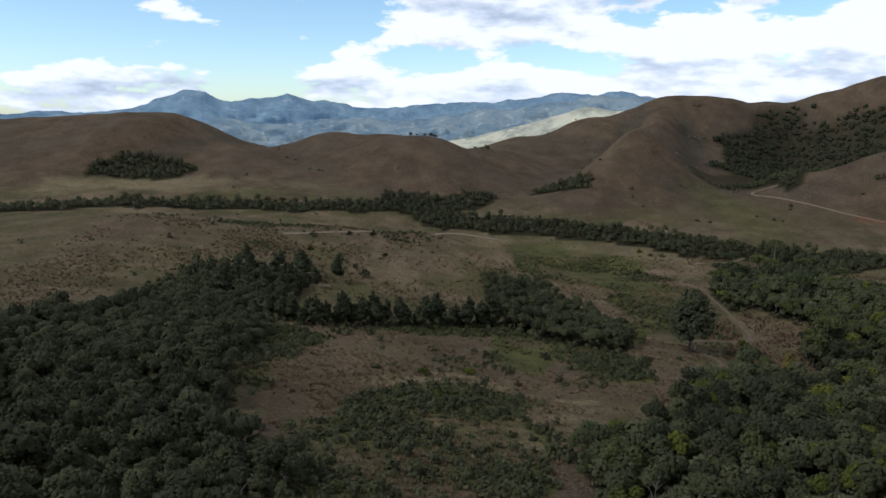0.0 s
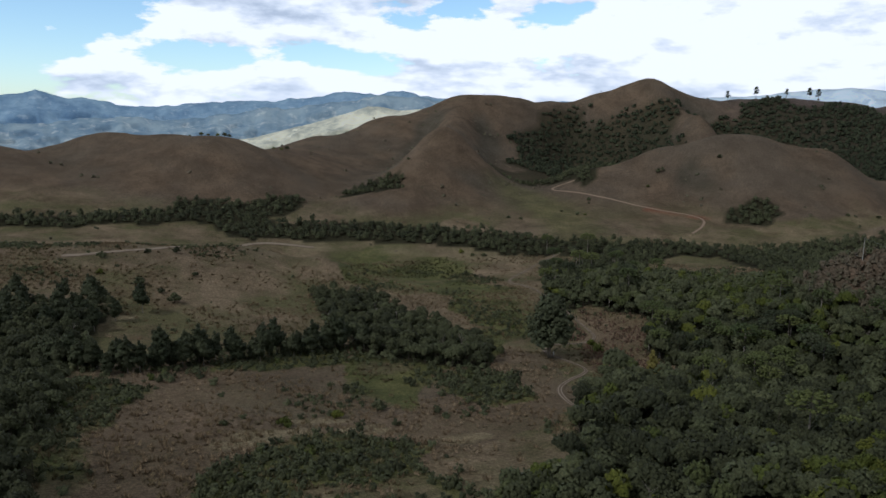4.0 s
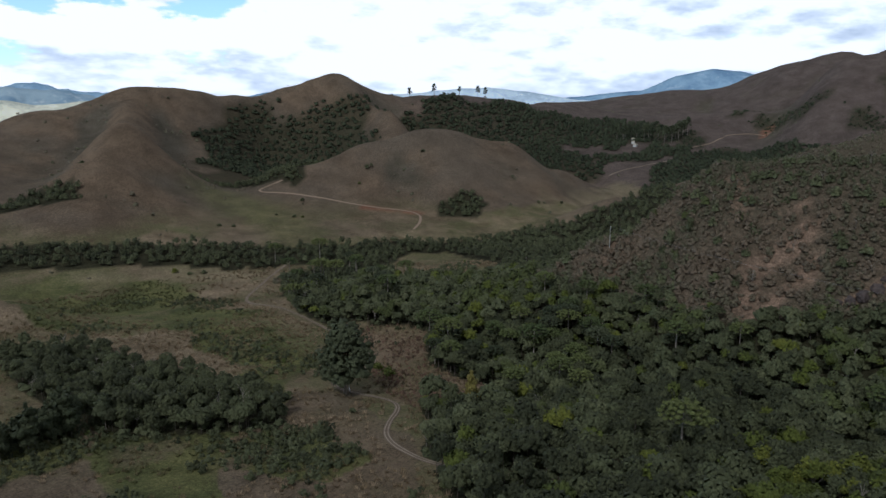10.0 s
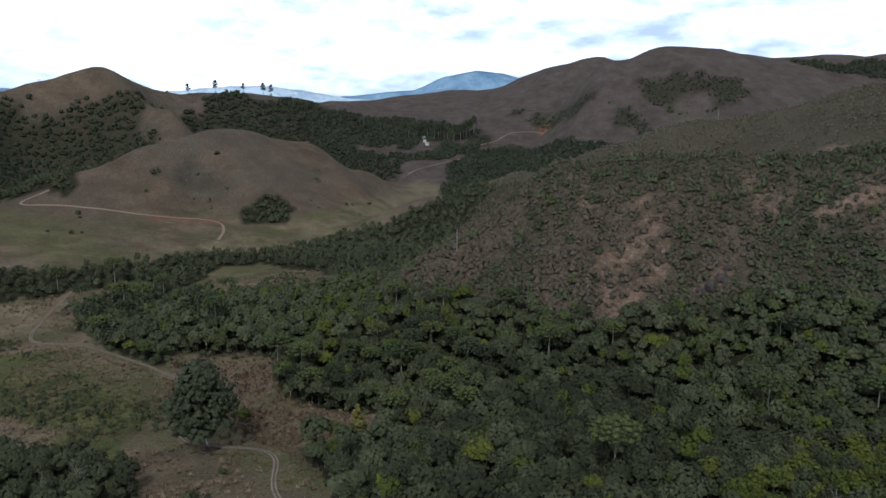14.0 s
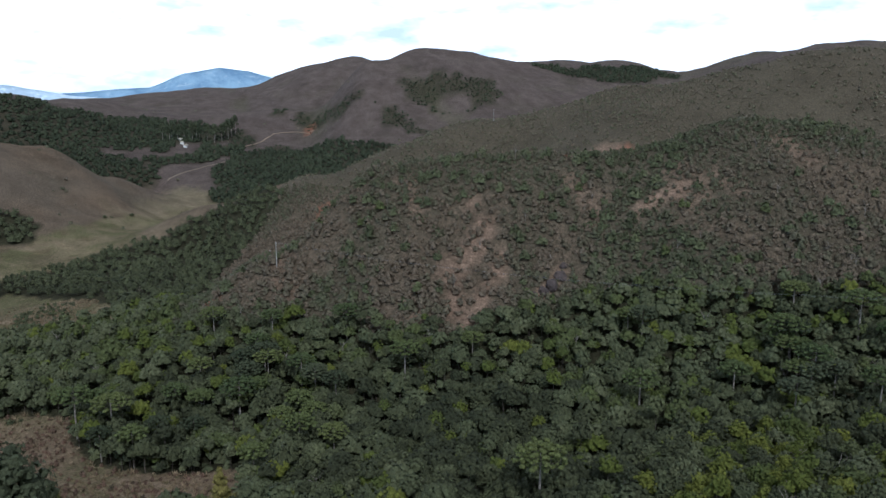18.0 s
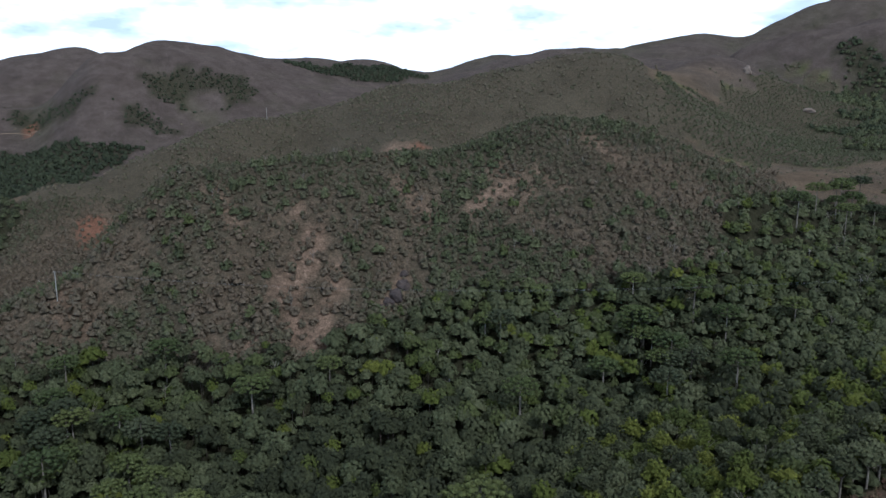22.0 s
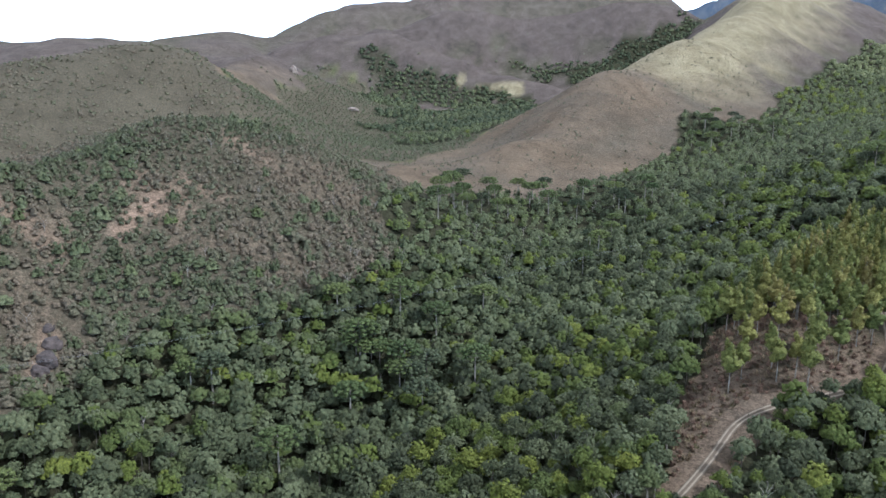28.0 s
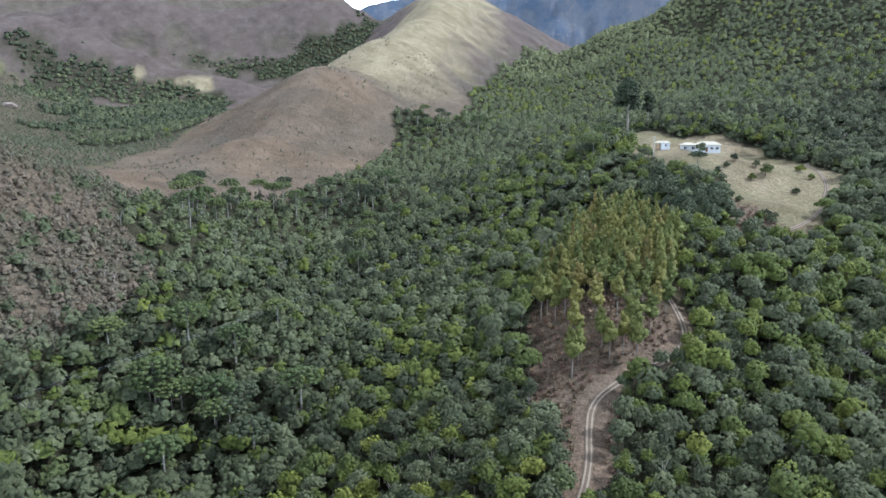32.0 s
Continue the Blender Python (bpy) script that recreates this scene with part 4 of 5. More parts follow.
def plant_forest():
    near = [dome_tree(s, *p, 0.215) for s, p in enumerate([(7.0, 2.5, 32, 1, 8, 0.24, True, 1.0), (5.8, 2.2, 28, 1, 6, 0.24, True, 1.0), (8.2, 2.8, 36, 2, 9, 0.24, True, 1.0), (6.4, 3.0, 38, 2, 8, 0.24, True, 0.7), (4.8, 2.0, 24, 1, 6, 0.24, True, 1.0), (8.8, 2.2, 30, 1, 6, 0.24, True, 1.0), (7.4, 3.3, 40, 2, 9, 0.26, True, 0.62), (6.2, 1.7, 22, 0, 5, 0.24, True, 1.3)])]
    mid = [dome_tree(40 + s, *p) for s, p in enumerate([(5.0, 2.9, 9, 0, 1, 0.4, False), (5.8, 3.1, 9, 0, 1, 0.4, False), (4.4, 2.8, 8, 0, 1, 0.4, False), (6.6, 2.7, 8, 0, 1, 0.4, False, 1.15)])]
    far = [mound(60 + s, *p) for s, p in enumerate([(5.4, 7.2, 1, 0.4, 1, 3), (6.6, 7.6, 1, 0.4, 1, 4), (5.8, 6.8, 1, 0.4, 1, 3)])]
    # close woods
    px, py, rng = spots(-200, 400, -260, 640, 3.05, 5)
    keep = (from_stroll(px, py) < 215) & ahead_of_walk(px, py)
    px, py = px[keep], py[keep]
    keep = (cover(px, py)["forest"] > 0.5) & (rng.uniform(0, 1, len(px)) < 0.93)
    px, py = px[keep], py[keep]
    hero = np.hypot(px - HERO[0], py - HERO[1])
    order = np.argsort(hero)
    own = np.zeros(len(px), bool)
    own[order[:300]] = True
    size = 0.56 + 0.74 * rng.beta(1.6, 2.2, len(px)) * (0.8 + 0.4 * fractal(px, py, 45, 31, 2))
    size = size * np.where((inside(px, py, GROVE, 6) > 0.5) | (px < -20), 0.84, 1.0)
    tint = tree_tint(px, py, rng)
    west = np.maximum(np.clip((20 - px) / 40, 0, 1), ((py > 225) & (px < 92)) * 0.9)
    tint = tint * (1 - 0.6 * west)
    place = np.stack([px, py, land(px, py)], 1)
    close = ~own & (from_stroll(px, py) < 135)
    plain = ~own & ~close
    tagged(scatter_mesh("forest", near, place[close], size[close], tint[close], (FOREST_LEAF, BARK_DARK), 3), "dense mixed green broadleaf forest in the valley", "forest", kind="stuff")
    edge = [dome_tree(50 + s, *p) for s, p in enumerate([(7.0, 2.6, 11, 0, 4, 0.26, False), (5.8, 2.4, 11, 0, 4, 0.26, False), (8.0, 2.7, 12, 0, 4, 0.26, False), (6.4, 3.0, 13, 0, 4, 0.26, False, 0.7)])]
    tagged(scatter_mesh("forest_beyond", edge, place[plain], size[plain], tint[plain], (FOREST_LEAF, BARK_DARK), 11), "mixed green forest climbing from the valley floor", "forest", kind="stuff")
    # low growth between the trunks, and loose trees up the scrub slope
    shade = [mound(30 + s, *p) for s, p in enumerate([(3.0, 3.6, 1, 0.4, 1, 3), (2.2, 3.2, 1, 0.4, 1, 3), (3.8, 3.4, 1, 0.4, 1, 3)])]
    ux, uy, u_rng = spots(-200, 400, -260, 640, 4.6, 6)
    d = from_stroll(ux, uy)
    keep = (d < 230) & ahead_of_walk(ux, uy)
    ux, uy = ux[keep], uy[keep]
    keep = cover(ux, uy)["forest"] > 0.5
    ux, uy = ux[keep], uy[keep]
    tagged(scatter_mesh("understory", shade, np.stack([ux, uy, land(ux, uy)], 1), u_rng.uniform(0.7, 1.2, len(ux)), np.clip(0.42 + u_rng.normal(0, 0.1, len(ux)), 0, 0.6), (FOREST_LEAF, BARK_DARK), 13), "low green bushes under the forest trees", "undergrowth", kind="stuff")
    lx, ly, l_rng = spots(195, 400, -110, 345, 4.6, 8)
    c = cover(lx, ly)
    near_wood = np.clip(np.maximum(1.6 - (land(lx, ly) - 8) / 46, (fractal(lx, ly, 60, 37, 3) * -1 + 0.49) * 7), 0.06, 0.85) * ~behind_crest(lx, ly) * np.where((ly < 105) & (land(lx, ly) > 34), 0.4, 1.0)
    keep = (c["scrub"] > 0.5) & (c["bare"] < 0.3) & (l_rng.uniform(0, 1, len(lx)) < 0.85 * near_wood * (1 - 0.85 * thin_brush(lx, ly)))
    lx, ly = lx[keep], ly[keep]
    tagged(scatter_mesh("slope_trees", [mound(46 + s, *p) for s, p in enumerate([(4.4, 3.4, 10, 0.36, 3), (5.4, 3.6, 10, 0.38, 3), (3.8, 3.6, 10, 0.36, 3)])], np.stack([lx, ly, land(lx, ly)], 1), l_rng.uniform(0.6, 1.05, len(lx)), np.clip(l_rng.normal(0.40, 0.13, len(lx)), 0.1, 0.62), (FOREST_LEAF, BARK_DARK), 14), "small olive trees scattered up the scrub slope", "trees", kind="stuff")
    # bare pale branches that stick out of the canopy
    bare = []
    for k in range(4):
        b_rng = np.random.default_rng(130 + k)
        s = Shape()
        tube(s, [(0, 0, 2.0), (0.15, 0.1, 5.2)], (0.11, 0.07), 3)
        for j in range(7):
            a, z0 = j * 2.4 + b_rng.uniform(0, 0.8), b_rng.uniform(3.4, 5.2)
            r = b_rng.uniform(0.9, 2.0)
            tube(s, [(0.1, 0.1, z0), (r * 0.5 * math.cos(a), r * 0.5 * math.sin(a), z0 + r * 0.7), (r * math.cos(a + 0.3), r * math.sin(a + 0.3), z0 + r * b_rng.uniform(0.9, 1.3))], (0.06, 0.045, 0.02), 3)
        bare.append(s.arrays())
    bx, by, b_rng = spots(-120, 330, -160, 420, 8.5, 26)
    keep = (from_stroll(bx, by) < 260) & ahead_of_walk(bx, by)
    bx, by = bx[keep], by[keep]
    c = cover(bx, by)
    keep = b_rng.uniform(0, 1, len(bx)) < np.where(c["forest"] > 0.5, 0.16, np.where(c["scrub"] > 0.5, 0.14, 0.0))
    bx, by = bx[keep], by[keep]
    drop = np.where(cover(bx, by)["forest"] > 0.5, 0.0, -2.4)
    tagged(scatter_mesh("bare_branches", bare, np.stack([bx, by, land(bx, by) + drop], 1), b_rng.uniform(0.8, 1.15, len(bx)), np.zeros(len(bx)), (BARK_PALE, BARK_PALE), 27), "bare pale branches sticking out of the canopy", "branches", kind="stuff")
    # middle distance
    px, py, rng = spots(-420, 760, -640, 700, 5.3, 7)
    d = from_stroll(px, py)
    keep = (d >= 215) & (d < 620) & ahead_of_walk(px, py)
    px, py = px[keep], py[keep]
    keep = cover(px, py)["forest"] > 0.5
    px, py = px[keep], py[keep]
    m_place = np.stack([px, py, land(px, py)], 1)
    # sunlight on the south slope is put into lighter leaf tints
    tagged(scatter_mesh("forest_slope", mid, m_place, rng.uniform(0.6, 1.05, len(px)), np.clip(tree_tint(px, py, rng) * np.where(py > 250, 0.45, 1.0) + 0.3 * np.clip((-290 - py) / 120, 0, 1) * (px < 330), 0, 0.58 + 0.4 * (rng.uniform(0, 1, len(px)) < 0.3)), (FOREST_LEAF, BARK_DARK), 4), "green forest on the slopes and along the stream", "forest", kind="stuff")
    # far woods
    px, py, rng = spots(-500, 1500, -1150, 1000, 6.7, 9)
    d = from_stroll(px, py)
    keep = ((d >= 620) & (d < 1480) & ahead_of_walk(px, py)) | ((d < 460) & ~ahead_of_walk(px, py))
    px, py = px[keep], py[keep]
    keep = cover(px, py)["forest"] > 0.5
    px, py = px[keep], py[keep]
    f_place = np.stack([px, py, land(px, py)], 1)
    hill = (px > 900) & (py > 200) & (py < 640)
    # dim tints stand for far shade, lighter southern ones for sunlight there
    tagged(scatter_mesh("far_woods", far, f_place, rng.uniform(0.6, 1.05, len(px)) * np.where(hill, 0.6, 1.0), np.clip(0.18 + 0.06 * hill + 0.3 * (fractal(px, py, 60, 29, 3) - 0.5) + np.where(py < -150, 0.30, 0.0) + np.where(px < 330, 0.34, 0.0) * (py < -150) + rng.normal(0, 0.08, len(px)), 0, 1), (FAR_DIM_LEAF, BARK_DARK), 5), "dark green woods in the hill gullies", "forest", kind="stuff")
    return place[own], size[own]


def plant_scrub():
    shrubs = [mound(80 + s, *p) for s, p in enumerate([(2.5, 2.6, 6, 0.34, 1, 5), (1.8, 2.2, 5, 0.32, 1, 4), (3.3, 2.9, 6, 0.36, 1, 6), (1.5, 2.0, 5, 0.32, 1, 4), (2.3, 2.1, 6, 0.34, 1, 5)])]
    px, py, rng = spots(190, 440, -130, 350, 1.95, 15)
    c = cover(px, py)
    thin, lee = thin_brush(px, py), behind_crest(px, py)
    thick = (1.2 + 1.4 * (fractal(px, py, 38, 91, 3) - 0.45)) * (1 - 0.50 * thin)
    keep = (c["scrub"] > 0.5) & (rng.uniform(0, 1, len(px)) < np.clip(thick, 0.22, 0.97)) & ((c["bare"] < 0.5) | (rng.uniform(0, 1, len(px)) < 0.46)) & (from_stroll(px, py) < 420) & (~lee | (rng.uniform(0, 1, len(px)) < 0.9))
    px, py, thin, lee = px[keep], py[keep], thin[keep], lee[keep]
    z = land(px, py)
    low = np.clip(1.3 - (z - 20) / 90, 0.78, 1.3) * np.where(lee, 0.72, 1.0)
    shade = 0.30 + 1.4 * (fractal(px, py, 60, 37, 3) - 0.5) + 0.42 * thin + 0.22 * lee + 0.22 * np.clip((116 - py) / 40, 0, 1) - 0.16 * np.clip((z - 66) / 12, 0, 1) + rng.normal(0, 0.2, len(px))
    tagged(scatter_mesh("scrub", shrubs, np.stack([px, py, land(px, py)], 1), rng.uniform(0.45, 1.2, len(px)) * low, np.clip(shade, 0, 1), (SCRUB_LEAF, BARK_PALE), 6), "olive and brown dry scrub on the hillside", "scrub", kind="stuff")
    # brown brush under the planted trees and in the clearing below them
    px, py, rng = spots(5, 175, -92, 345, 1.7, 16)
    c = cover(px, py)
    keep = ((c["corridor"] > 0.5) | (c["plantation"] > 0.5)) & (c["lane"] < 0.2) & (rng.uniform(0, 1, len(px)) < np.clip((fractal(px, py, 14, 41, 3) - 0.24) * 3.4, 0.35, 0.95))
    px, py = px[keep], py[keep]
    tagged(scatter_mesh("brush", shrubs, np.stack([px, py, land(px, py)], 1), rng.uniform(0.2, 0.52, len(px)), np.clip(rng.normal(0.62, 0.26, len(px)), 0, 1), (BRUSH_LEAF, BARK_PALE), 7), "low brown brush under the planted trees", "scrub", kind="stuff")
    # thin scrub on the hills behind
    bushes = [mound(90 + s, *p) for s, p in enumerate([(2.4, 3.3, 1, 0.4, 1, 2), (1.8, 2.8, 1, 0.4, 1, 2)])]
    px, py, rng = spots(-200, 1150, -1000, 980, 3.7, 17)
    d = from_stroll(px, py)
    keep = ((d > 420) | (px > 440) | (px < 205) | (py < -60)) & (d > 200) & ahead_of_walk(px, py)
    px, py, d = px[keep], py[keep], d[keep]
    c = cover(px, py)
    keep = (c["forest"] < 0.5) & (c["lawn"] < 0.5) & (c["bare"] < 0.5) & ((d > 420) | (px > 440) | (c["scrub"] < 0.5))
    px, py, d, c = px[keep], py[keep], d[keep], {"scrub": c["scrub"][keep]}
    verge = 0.35 * inside(px, py, EAST_FOREST, 20) + 0.20 * ((px > 250) & (px < 470) & (py < -70) & (py > -470)) + 0.5 * inside(px, py, BASIN_SCRUB, 30)
    thin = verge + np.where(c["scrub"] > 0.5, np.clip((fractal(px, py, 50, 61, 3) - 0.22) * 2.4, 0.3, 0.85), 0.008 * np.clip((fractal(px, py, 70, 61, 3) - 0.36) * 5, 0.02, 1) + 0.08 * hollows(px, py) * (fractal(px, py, 40, 43, 3) > 0.47))
    keep = rng.uniform(0, 1, len(px)) < thin
    px, py = px[keep], py[keep]
    tagged(scatter_mesh("hill_bushes", bushes, np.stack([px, py, land(px, py)], 1), rng.uniform(0.6, 1.5, len(px)) * np.where(cover(px, py)["scrub"] > 0.5, 0.68, np.where((py < -70) & (px < 480), 0.5, 1.0)), np.clip(rng.normal(0.60, 0.2, len(px)) - 0.5 * inside(px, py, BASIN_SCRUB, 30), 0, 1), (SCRUB_LEAF, BARK_PALE), 8), "scattered low bushes on the dry hills", "bushes", kind="stuff")


def plant_meadow():
    tufts = [grass_tuft(100 + s, *p) for s, p in enumerate([(0.9, 1.3, 9), (0.7, 1.6, 10), (1.1, 1.2, 9)])]
    px, py, rng = spots(-180, 300, 24, 480, 2.1, 19)
    c = cover(px, py)
    closed = np.clip(c["forest"] + c["lane"], 0, 1)
    thick = np.clip((fractal(px, py, 26, 15, 3) - 0.34) * 3, 0.04, 0.8)
    keep = (closed < 0.3) & (c["scrub"] < 0.5) & ((from_stroll(px, py) < 270) | (c["corridor"] > 0.5)) & (rng.uniform(0, 1, len(px)) < thick) & ahead_of_walk(px, py)
    px, py = px[keep], py[keep]
    g = cover(px, py)["green"]
    tint = np.clip(0.74 - 0.55 * g + (fractal(px, py, 40, 33, 2) - 0.5) * 0.9 + rng.normal(0, 0.1, len(px)), 0, 1)
    tagged(scatter_mesh("meadow_grass", tufts, np.stack([px, py, land(px, py)], 1), rng.uniform(0.6, 1.3, len(px)), tint, (GRASS_TUFT, BARK_DARK), 9), "tussocks of dry meadow grass", "grass", kind="stuff")
    ferns = [mound(110 + s, *p) for s, p in enumerate([(1.3, 1.7, 6, 0.3, 1, 4), (1.0, 1.8, 6, 0.3, 1, 4), (2.0, 1.9, 6, 0.32, 1, 5)])]
    px, py, rng = spots(-170, 290, 84, 470, 2.0, 23)
    c = cover(px, py)
    thick = np.maximum(np.maximum(inside(px, py, FERN, 20) * np.clip((fractal(px, py, 16, 57, 3) - 0.28) * 3.6, 0.1, 0.95), np.maximum(inside(px, py, FERN_STRIP, 6) * 0.8, np.maximum(inside(px, py, LEFT_BAND, 8) * np.clip((fractal(px, py, 16, 59, 3) - 0.24) * 4, 0.2, 0.95), inside(px, py, GREEN_PATCH, 6) * 0.75))), np.clip((fractal(px, py, 30, 77, 3) - 0.60) * 5, 0.004, 0.45))
    thick = np.maximum(thick, beside(px, py, [(-44, 262), (-20, 276), (10, 284), (40, 268)], 9, 6) * 0.8)
    keep = (c["forest"] < 0.5) & (c["scrub"] < 0.5) & (c["lane"] < 0.2) & (rng.uniform(0, 1, len(px)) < thick)
    px, py = px[keep], py[keep]
    tagged(scatter_mesh("fern_thicket", ferns, np.stack([px, py, land(px, py)], 1), rng.uniform(0.5, 1.3, len(px)) * np.where(py < 255, 1.15, 0.9), np.clip(rng.normal(0.30, 0.15, len(px)), 0, 0.7), (FOREST_LEAF, BARK_PALE), 10), "low dark green ferns and bushes in the meadow", "undergrowth", kind="stuff")


hero_places, hero_sizes = plant_forest()
plant_scrub()
plant_meadow()


# ---- single trees: each an object with trunk and crown ----
def part(name, arrays, materials, parent, label=""):
    v, f, m = arrays
    me = mesh_from_arrays(name, v, f)
    for mat in materials:
        me.materials.append(mat)
    me.polygons.foreach_set("use_smooth", m > 0)
    ob = new(name, me)
    ob.parent = parent
    if label:
        ob["label"] = label
    return ob


def standing(x, y, turn, size, sink=0.15, tall=1.0):
    z = float(land(np.array([x]), np.array([y]))[0])
    return Matrix.Translation((x, y, z - sink)) @ Matrix.Rotation(turn, 4, "Z") @ Matrix.Diagonal((size, size, size * tall, 1))


def plant_thing(root, x, y, rng, low, high, first):
    m = standing(x, y, rng.uniform(0, 6.28), rng.uniform(low, high))
    if first:
        root.matrix_basis = m
        return root
    spare = root.matrix_basis.copy()
    root.matrix_basis = Matrix.Identity(4)
    ob = copy_thing(root, m)
    root.matrix_basis = spare
    return ob


def broadleaf_tree(seed, label, group, leaf, bark, high, wide, lobes, leaves, size, name="forest_tree", bare=0.42, limbs=3, column=False):
    rng = np.random.default_rng(seed)
    root = tagged(new(name), label, "tree", group)
    t = Shape()
    tube(t, [(0, 0, -0.5), (0.1, 0, high * 0.3), (0, 0.15, high * 0.75)], (0.2 * wide / 2.5, 0.15 * wide / 2.5, 0.05), 6)
    part("trunk", t.arrays(), (bark, bark), root)
    for k in range(limbs):
        b = Shape()
        a = k * 2.1 + rng.uniform(0, 0.5)
        tube(b, [(0.08, 0, high * (0.32 + 0.05 * k)), (wide * 0.4 * math.cos(a), wide * 0.4 * math.sin(a), high * 0.58), (wide * 0.62 * math.cos(a), wide * 0.62 * math.sin(a), high * 0.74)], (0.09, 0.06, 0.025), 4)
        part("limb", b.arrays(), (bark, bark), root)
    c = Shape()
    round_crown(c, rng, high * bare, high * (1 - bare), wide, lobes, leaves, size, 0.0, column)
    part("crown", c.arrays(), (leaf,), root)
    return root


def hubbed(arrays, count):
    """Joins the branches of one whorl at the trunk."""
    v, f, m = arrays
    per = len(v) // count
    first = (f % per) < 3
    return v, np.where(first, 0, f), m


def araucaria_tree(seed, high=15.0, wide=4.6, dark=False):
    """Umbrella-shaped candelabra pine: bare trunk, up-curved branches with tufted ends."""
    rng = np.random.default_rng(seed)
    root = tagged(new("araucaria"), "tall araucaria pine with flat umbrella crown and bare pale trunk", "tree", "araucaria pines")
    t = Shape()
    tube(t, [(0, 0, -0.6), (0.06, 0, high * 0.5), (0, 0.05, high * 0.97)], (0.30, 0.24, 0.10), 6)
    part("trunk", t.arrays(), (BARK_PALE, BARK_PALE), root, "pale grey bare trunk")
    c = Shape()
    for tier, (lift, reach, count) in enumerate(((0.72, 1.0, 11), (0.80, 0.92, 10), (0.88, 0.72, 8), (0.95, 0.42, 6))):
        b = Shape()
        for k in range(count):
            a = k * 2 * math.pi / count + tier * 0.5 + rng.uniform(-0.15, 0.15)
            r = wide * reach * rng.uniform(0.85, 1.08)
            z0, z1 = high * lift, high * lift + r * 0.36
            ca, sa = math.cos(a), math.sin(a)
            tube(b, [(0, 0, z0), (r * 0.55 * ca, r * 0.55 * sa, z0 + r * 0.05), (r * 0.95 * ca, r * 0.95 * sa, z1)], (0.09, 0.06, 0.03), 3)
            ga = a + rng.uniform(-0.12, 0.12)
            for w in (r, r * 0.66):
                o = np.array([w * math.cos(ga), w * math.sin(ga), z1 - (r - w) * 0.22])
                c.put(o + ICO_V * (0.72, 0.72, 0.42) * rng.uniform(0.8, 1.15, (12, 1)), DOME_F, 2)
                d = rng.normal(0, 1, (5, 3))
                d[:, 2] = np.abs(d[:, 2]) - 0.2
                d /= np.linalg.norm(d, axis=1, keepdims=True)
                leaf_shingles(c, rng, o + d * (0.74, 0.74, 0.44), d, rng.uniform(0.26, 0.42, 5))
        part("branch_whorl", hubbed(b.arrays(), count), (BARK_DARK, BARK_DARK), root)
    part("crown", c.arrays(), (DARK_LEAF if dark else ARAUCARIA_LEAF,), root, "tufted dark green needles")
    return root


def spire_tree(seed, name, label, group, leaf, bark, high, wide, clear, leaves, size, droop=0.3, point=0.8):
    """A slender tree with a pointed crown over a clean trunk."""
    rng = np.random.default_rng(seed)
    root = tagged(new(name), label, "tree", group)
    t = Shape()
    tube(t, [(0, 0, -0.5), (0.08, 0.03, high * 0.45), (0, 0, high * 0.97)], (0.17, 0.12, 0.03), 5)
    part("trunk", t.arrays(), (bark, bark), root)
    c = Shape()
    tiers = 9
    for k in range(tiers):
        u = k / (tiers - 1)
        r = wide * (0.04 + 0.78 * min(1.0, (u + 0.22) / 0.42) * (1 - u) ** point) * rng.uniform(0.92, 1.08)
        z = high * (clear + (1 - clear) * (0.05 + 0.88 * u))
        tall = (1 - clear) * high / tiers
        o = np.array([rng.normal(0, 0.12 * wide), rng.normal(0, 0.12 * wide), z])
        radii = np.array((max(r, 0.1 * wide) * 0.72, max(r, 0.1 * wide) * 0.72, tall * 1.1))
        heart(c, rng, o, radii * 0.8)
        count = max(int(13 - 9 * u), 2)
        puffs(c, rng, o, radii, count + 3, wide * (0.22 - 0.10 * u), -0.7)
        n = max(leaves // tiers, 3)
        d = rng.normal(0, 1, (n, 3))
        d /= np.linalg.norm(d, axis=1, keepdims=True)
        leaf_shingles(c, rng, o + d * radii * rng.uniform(0.95, 1.25, (n, 1)), d, size * rng.uniform(0.5, 1.1, n), droop)
    part("crown", c.arrays(), (leaf,), root)
    return root


def plant_each(kinds, places, rng, low=0.85, high=1.15):
    used = set()
    for n, (x, y) in enumerate(places):
        k = n % len(kinds)
        plant_thing(kinds[k], x, y, rng, low, high, k not in used)
        used.add(k)


rng = np.random.default_rng(77)
forest_kinds = [broadleaf_tree(200 + k, text, "forest trees beside the track", TREE_LEAF, BARK_PALE, *p) for k, (text, p) in enumerate([
    ("rounded green broadleaf tree with a domed crown", (7.8, 2.6, 7, 90, 0.38)),
    ("small round bushy green forest tree", (6.2, 2.1, 6, 80, 0.34)),
    ("taller forest tree with a lumpy green crown", (9.2, 2.8, 8, 100, 0.40)),
    ("wide spreading olive green forest tree", (7.2, 3.0, 9, 110, 0.40)),
    ("slim forest tree with high crown and pale limbs", (8.6, 2.2, 6, 80, 0.38))])]
used_kinds = set()
for n, (spot, grow) in enumerate(zip(hero_places, hero_sizes)):
    k = n % len(forest_kinds)
    plant_thing(forest_kinds[k], spot[0], spot[1], rng, grow * 0.97, grow * 1.03, k not in used_kinds)
    used_kinds.add(k)

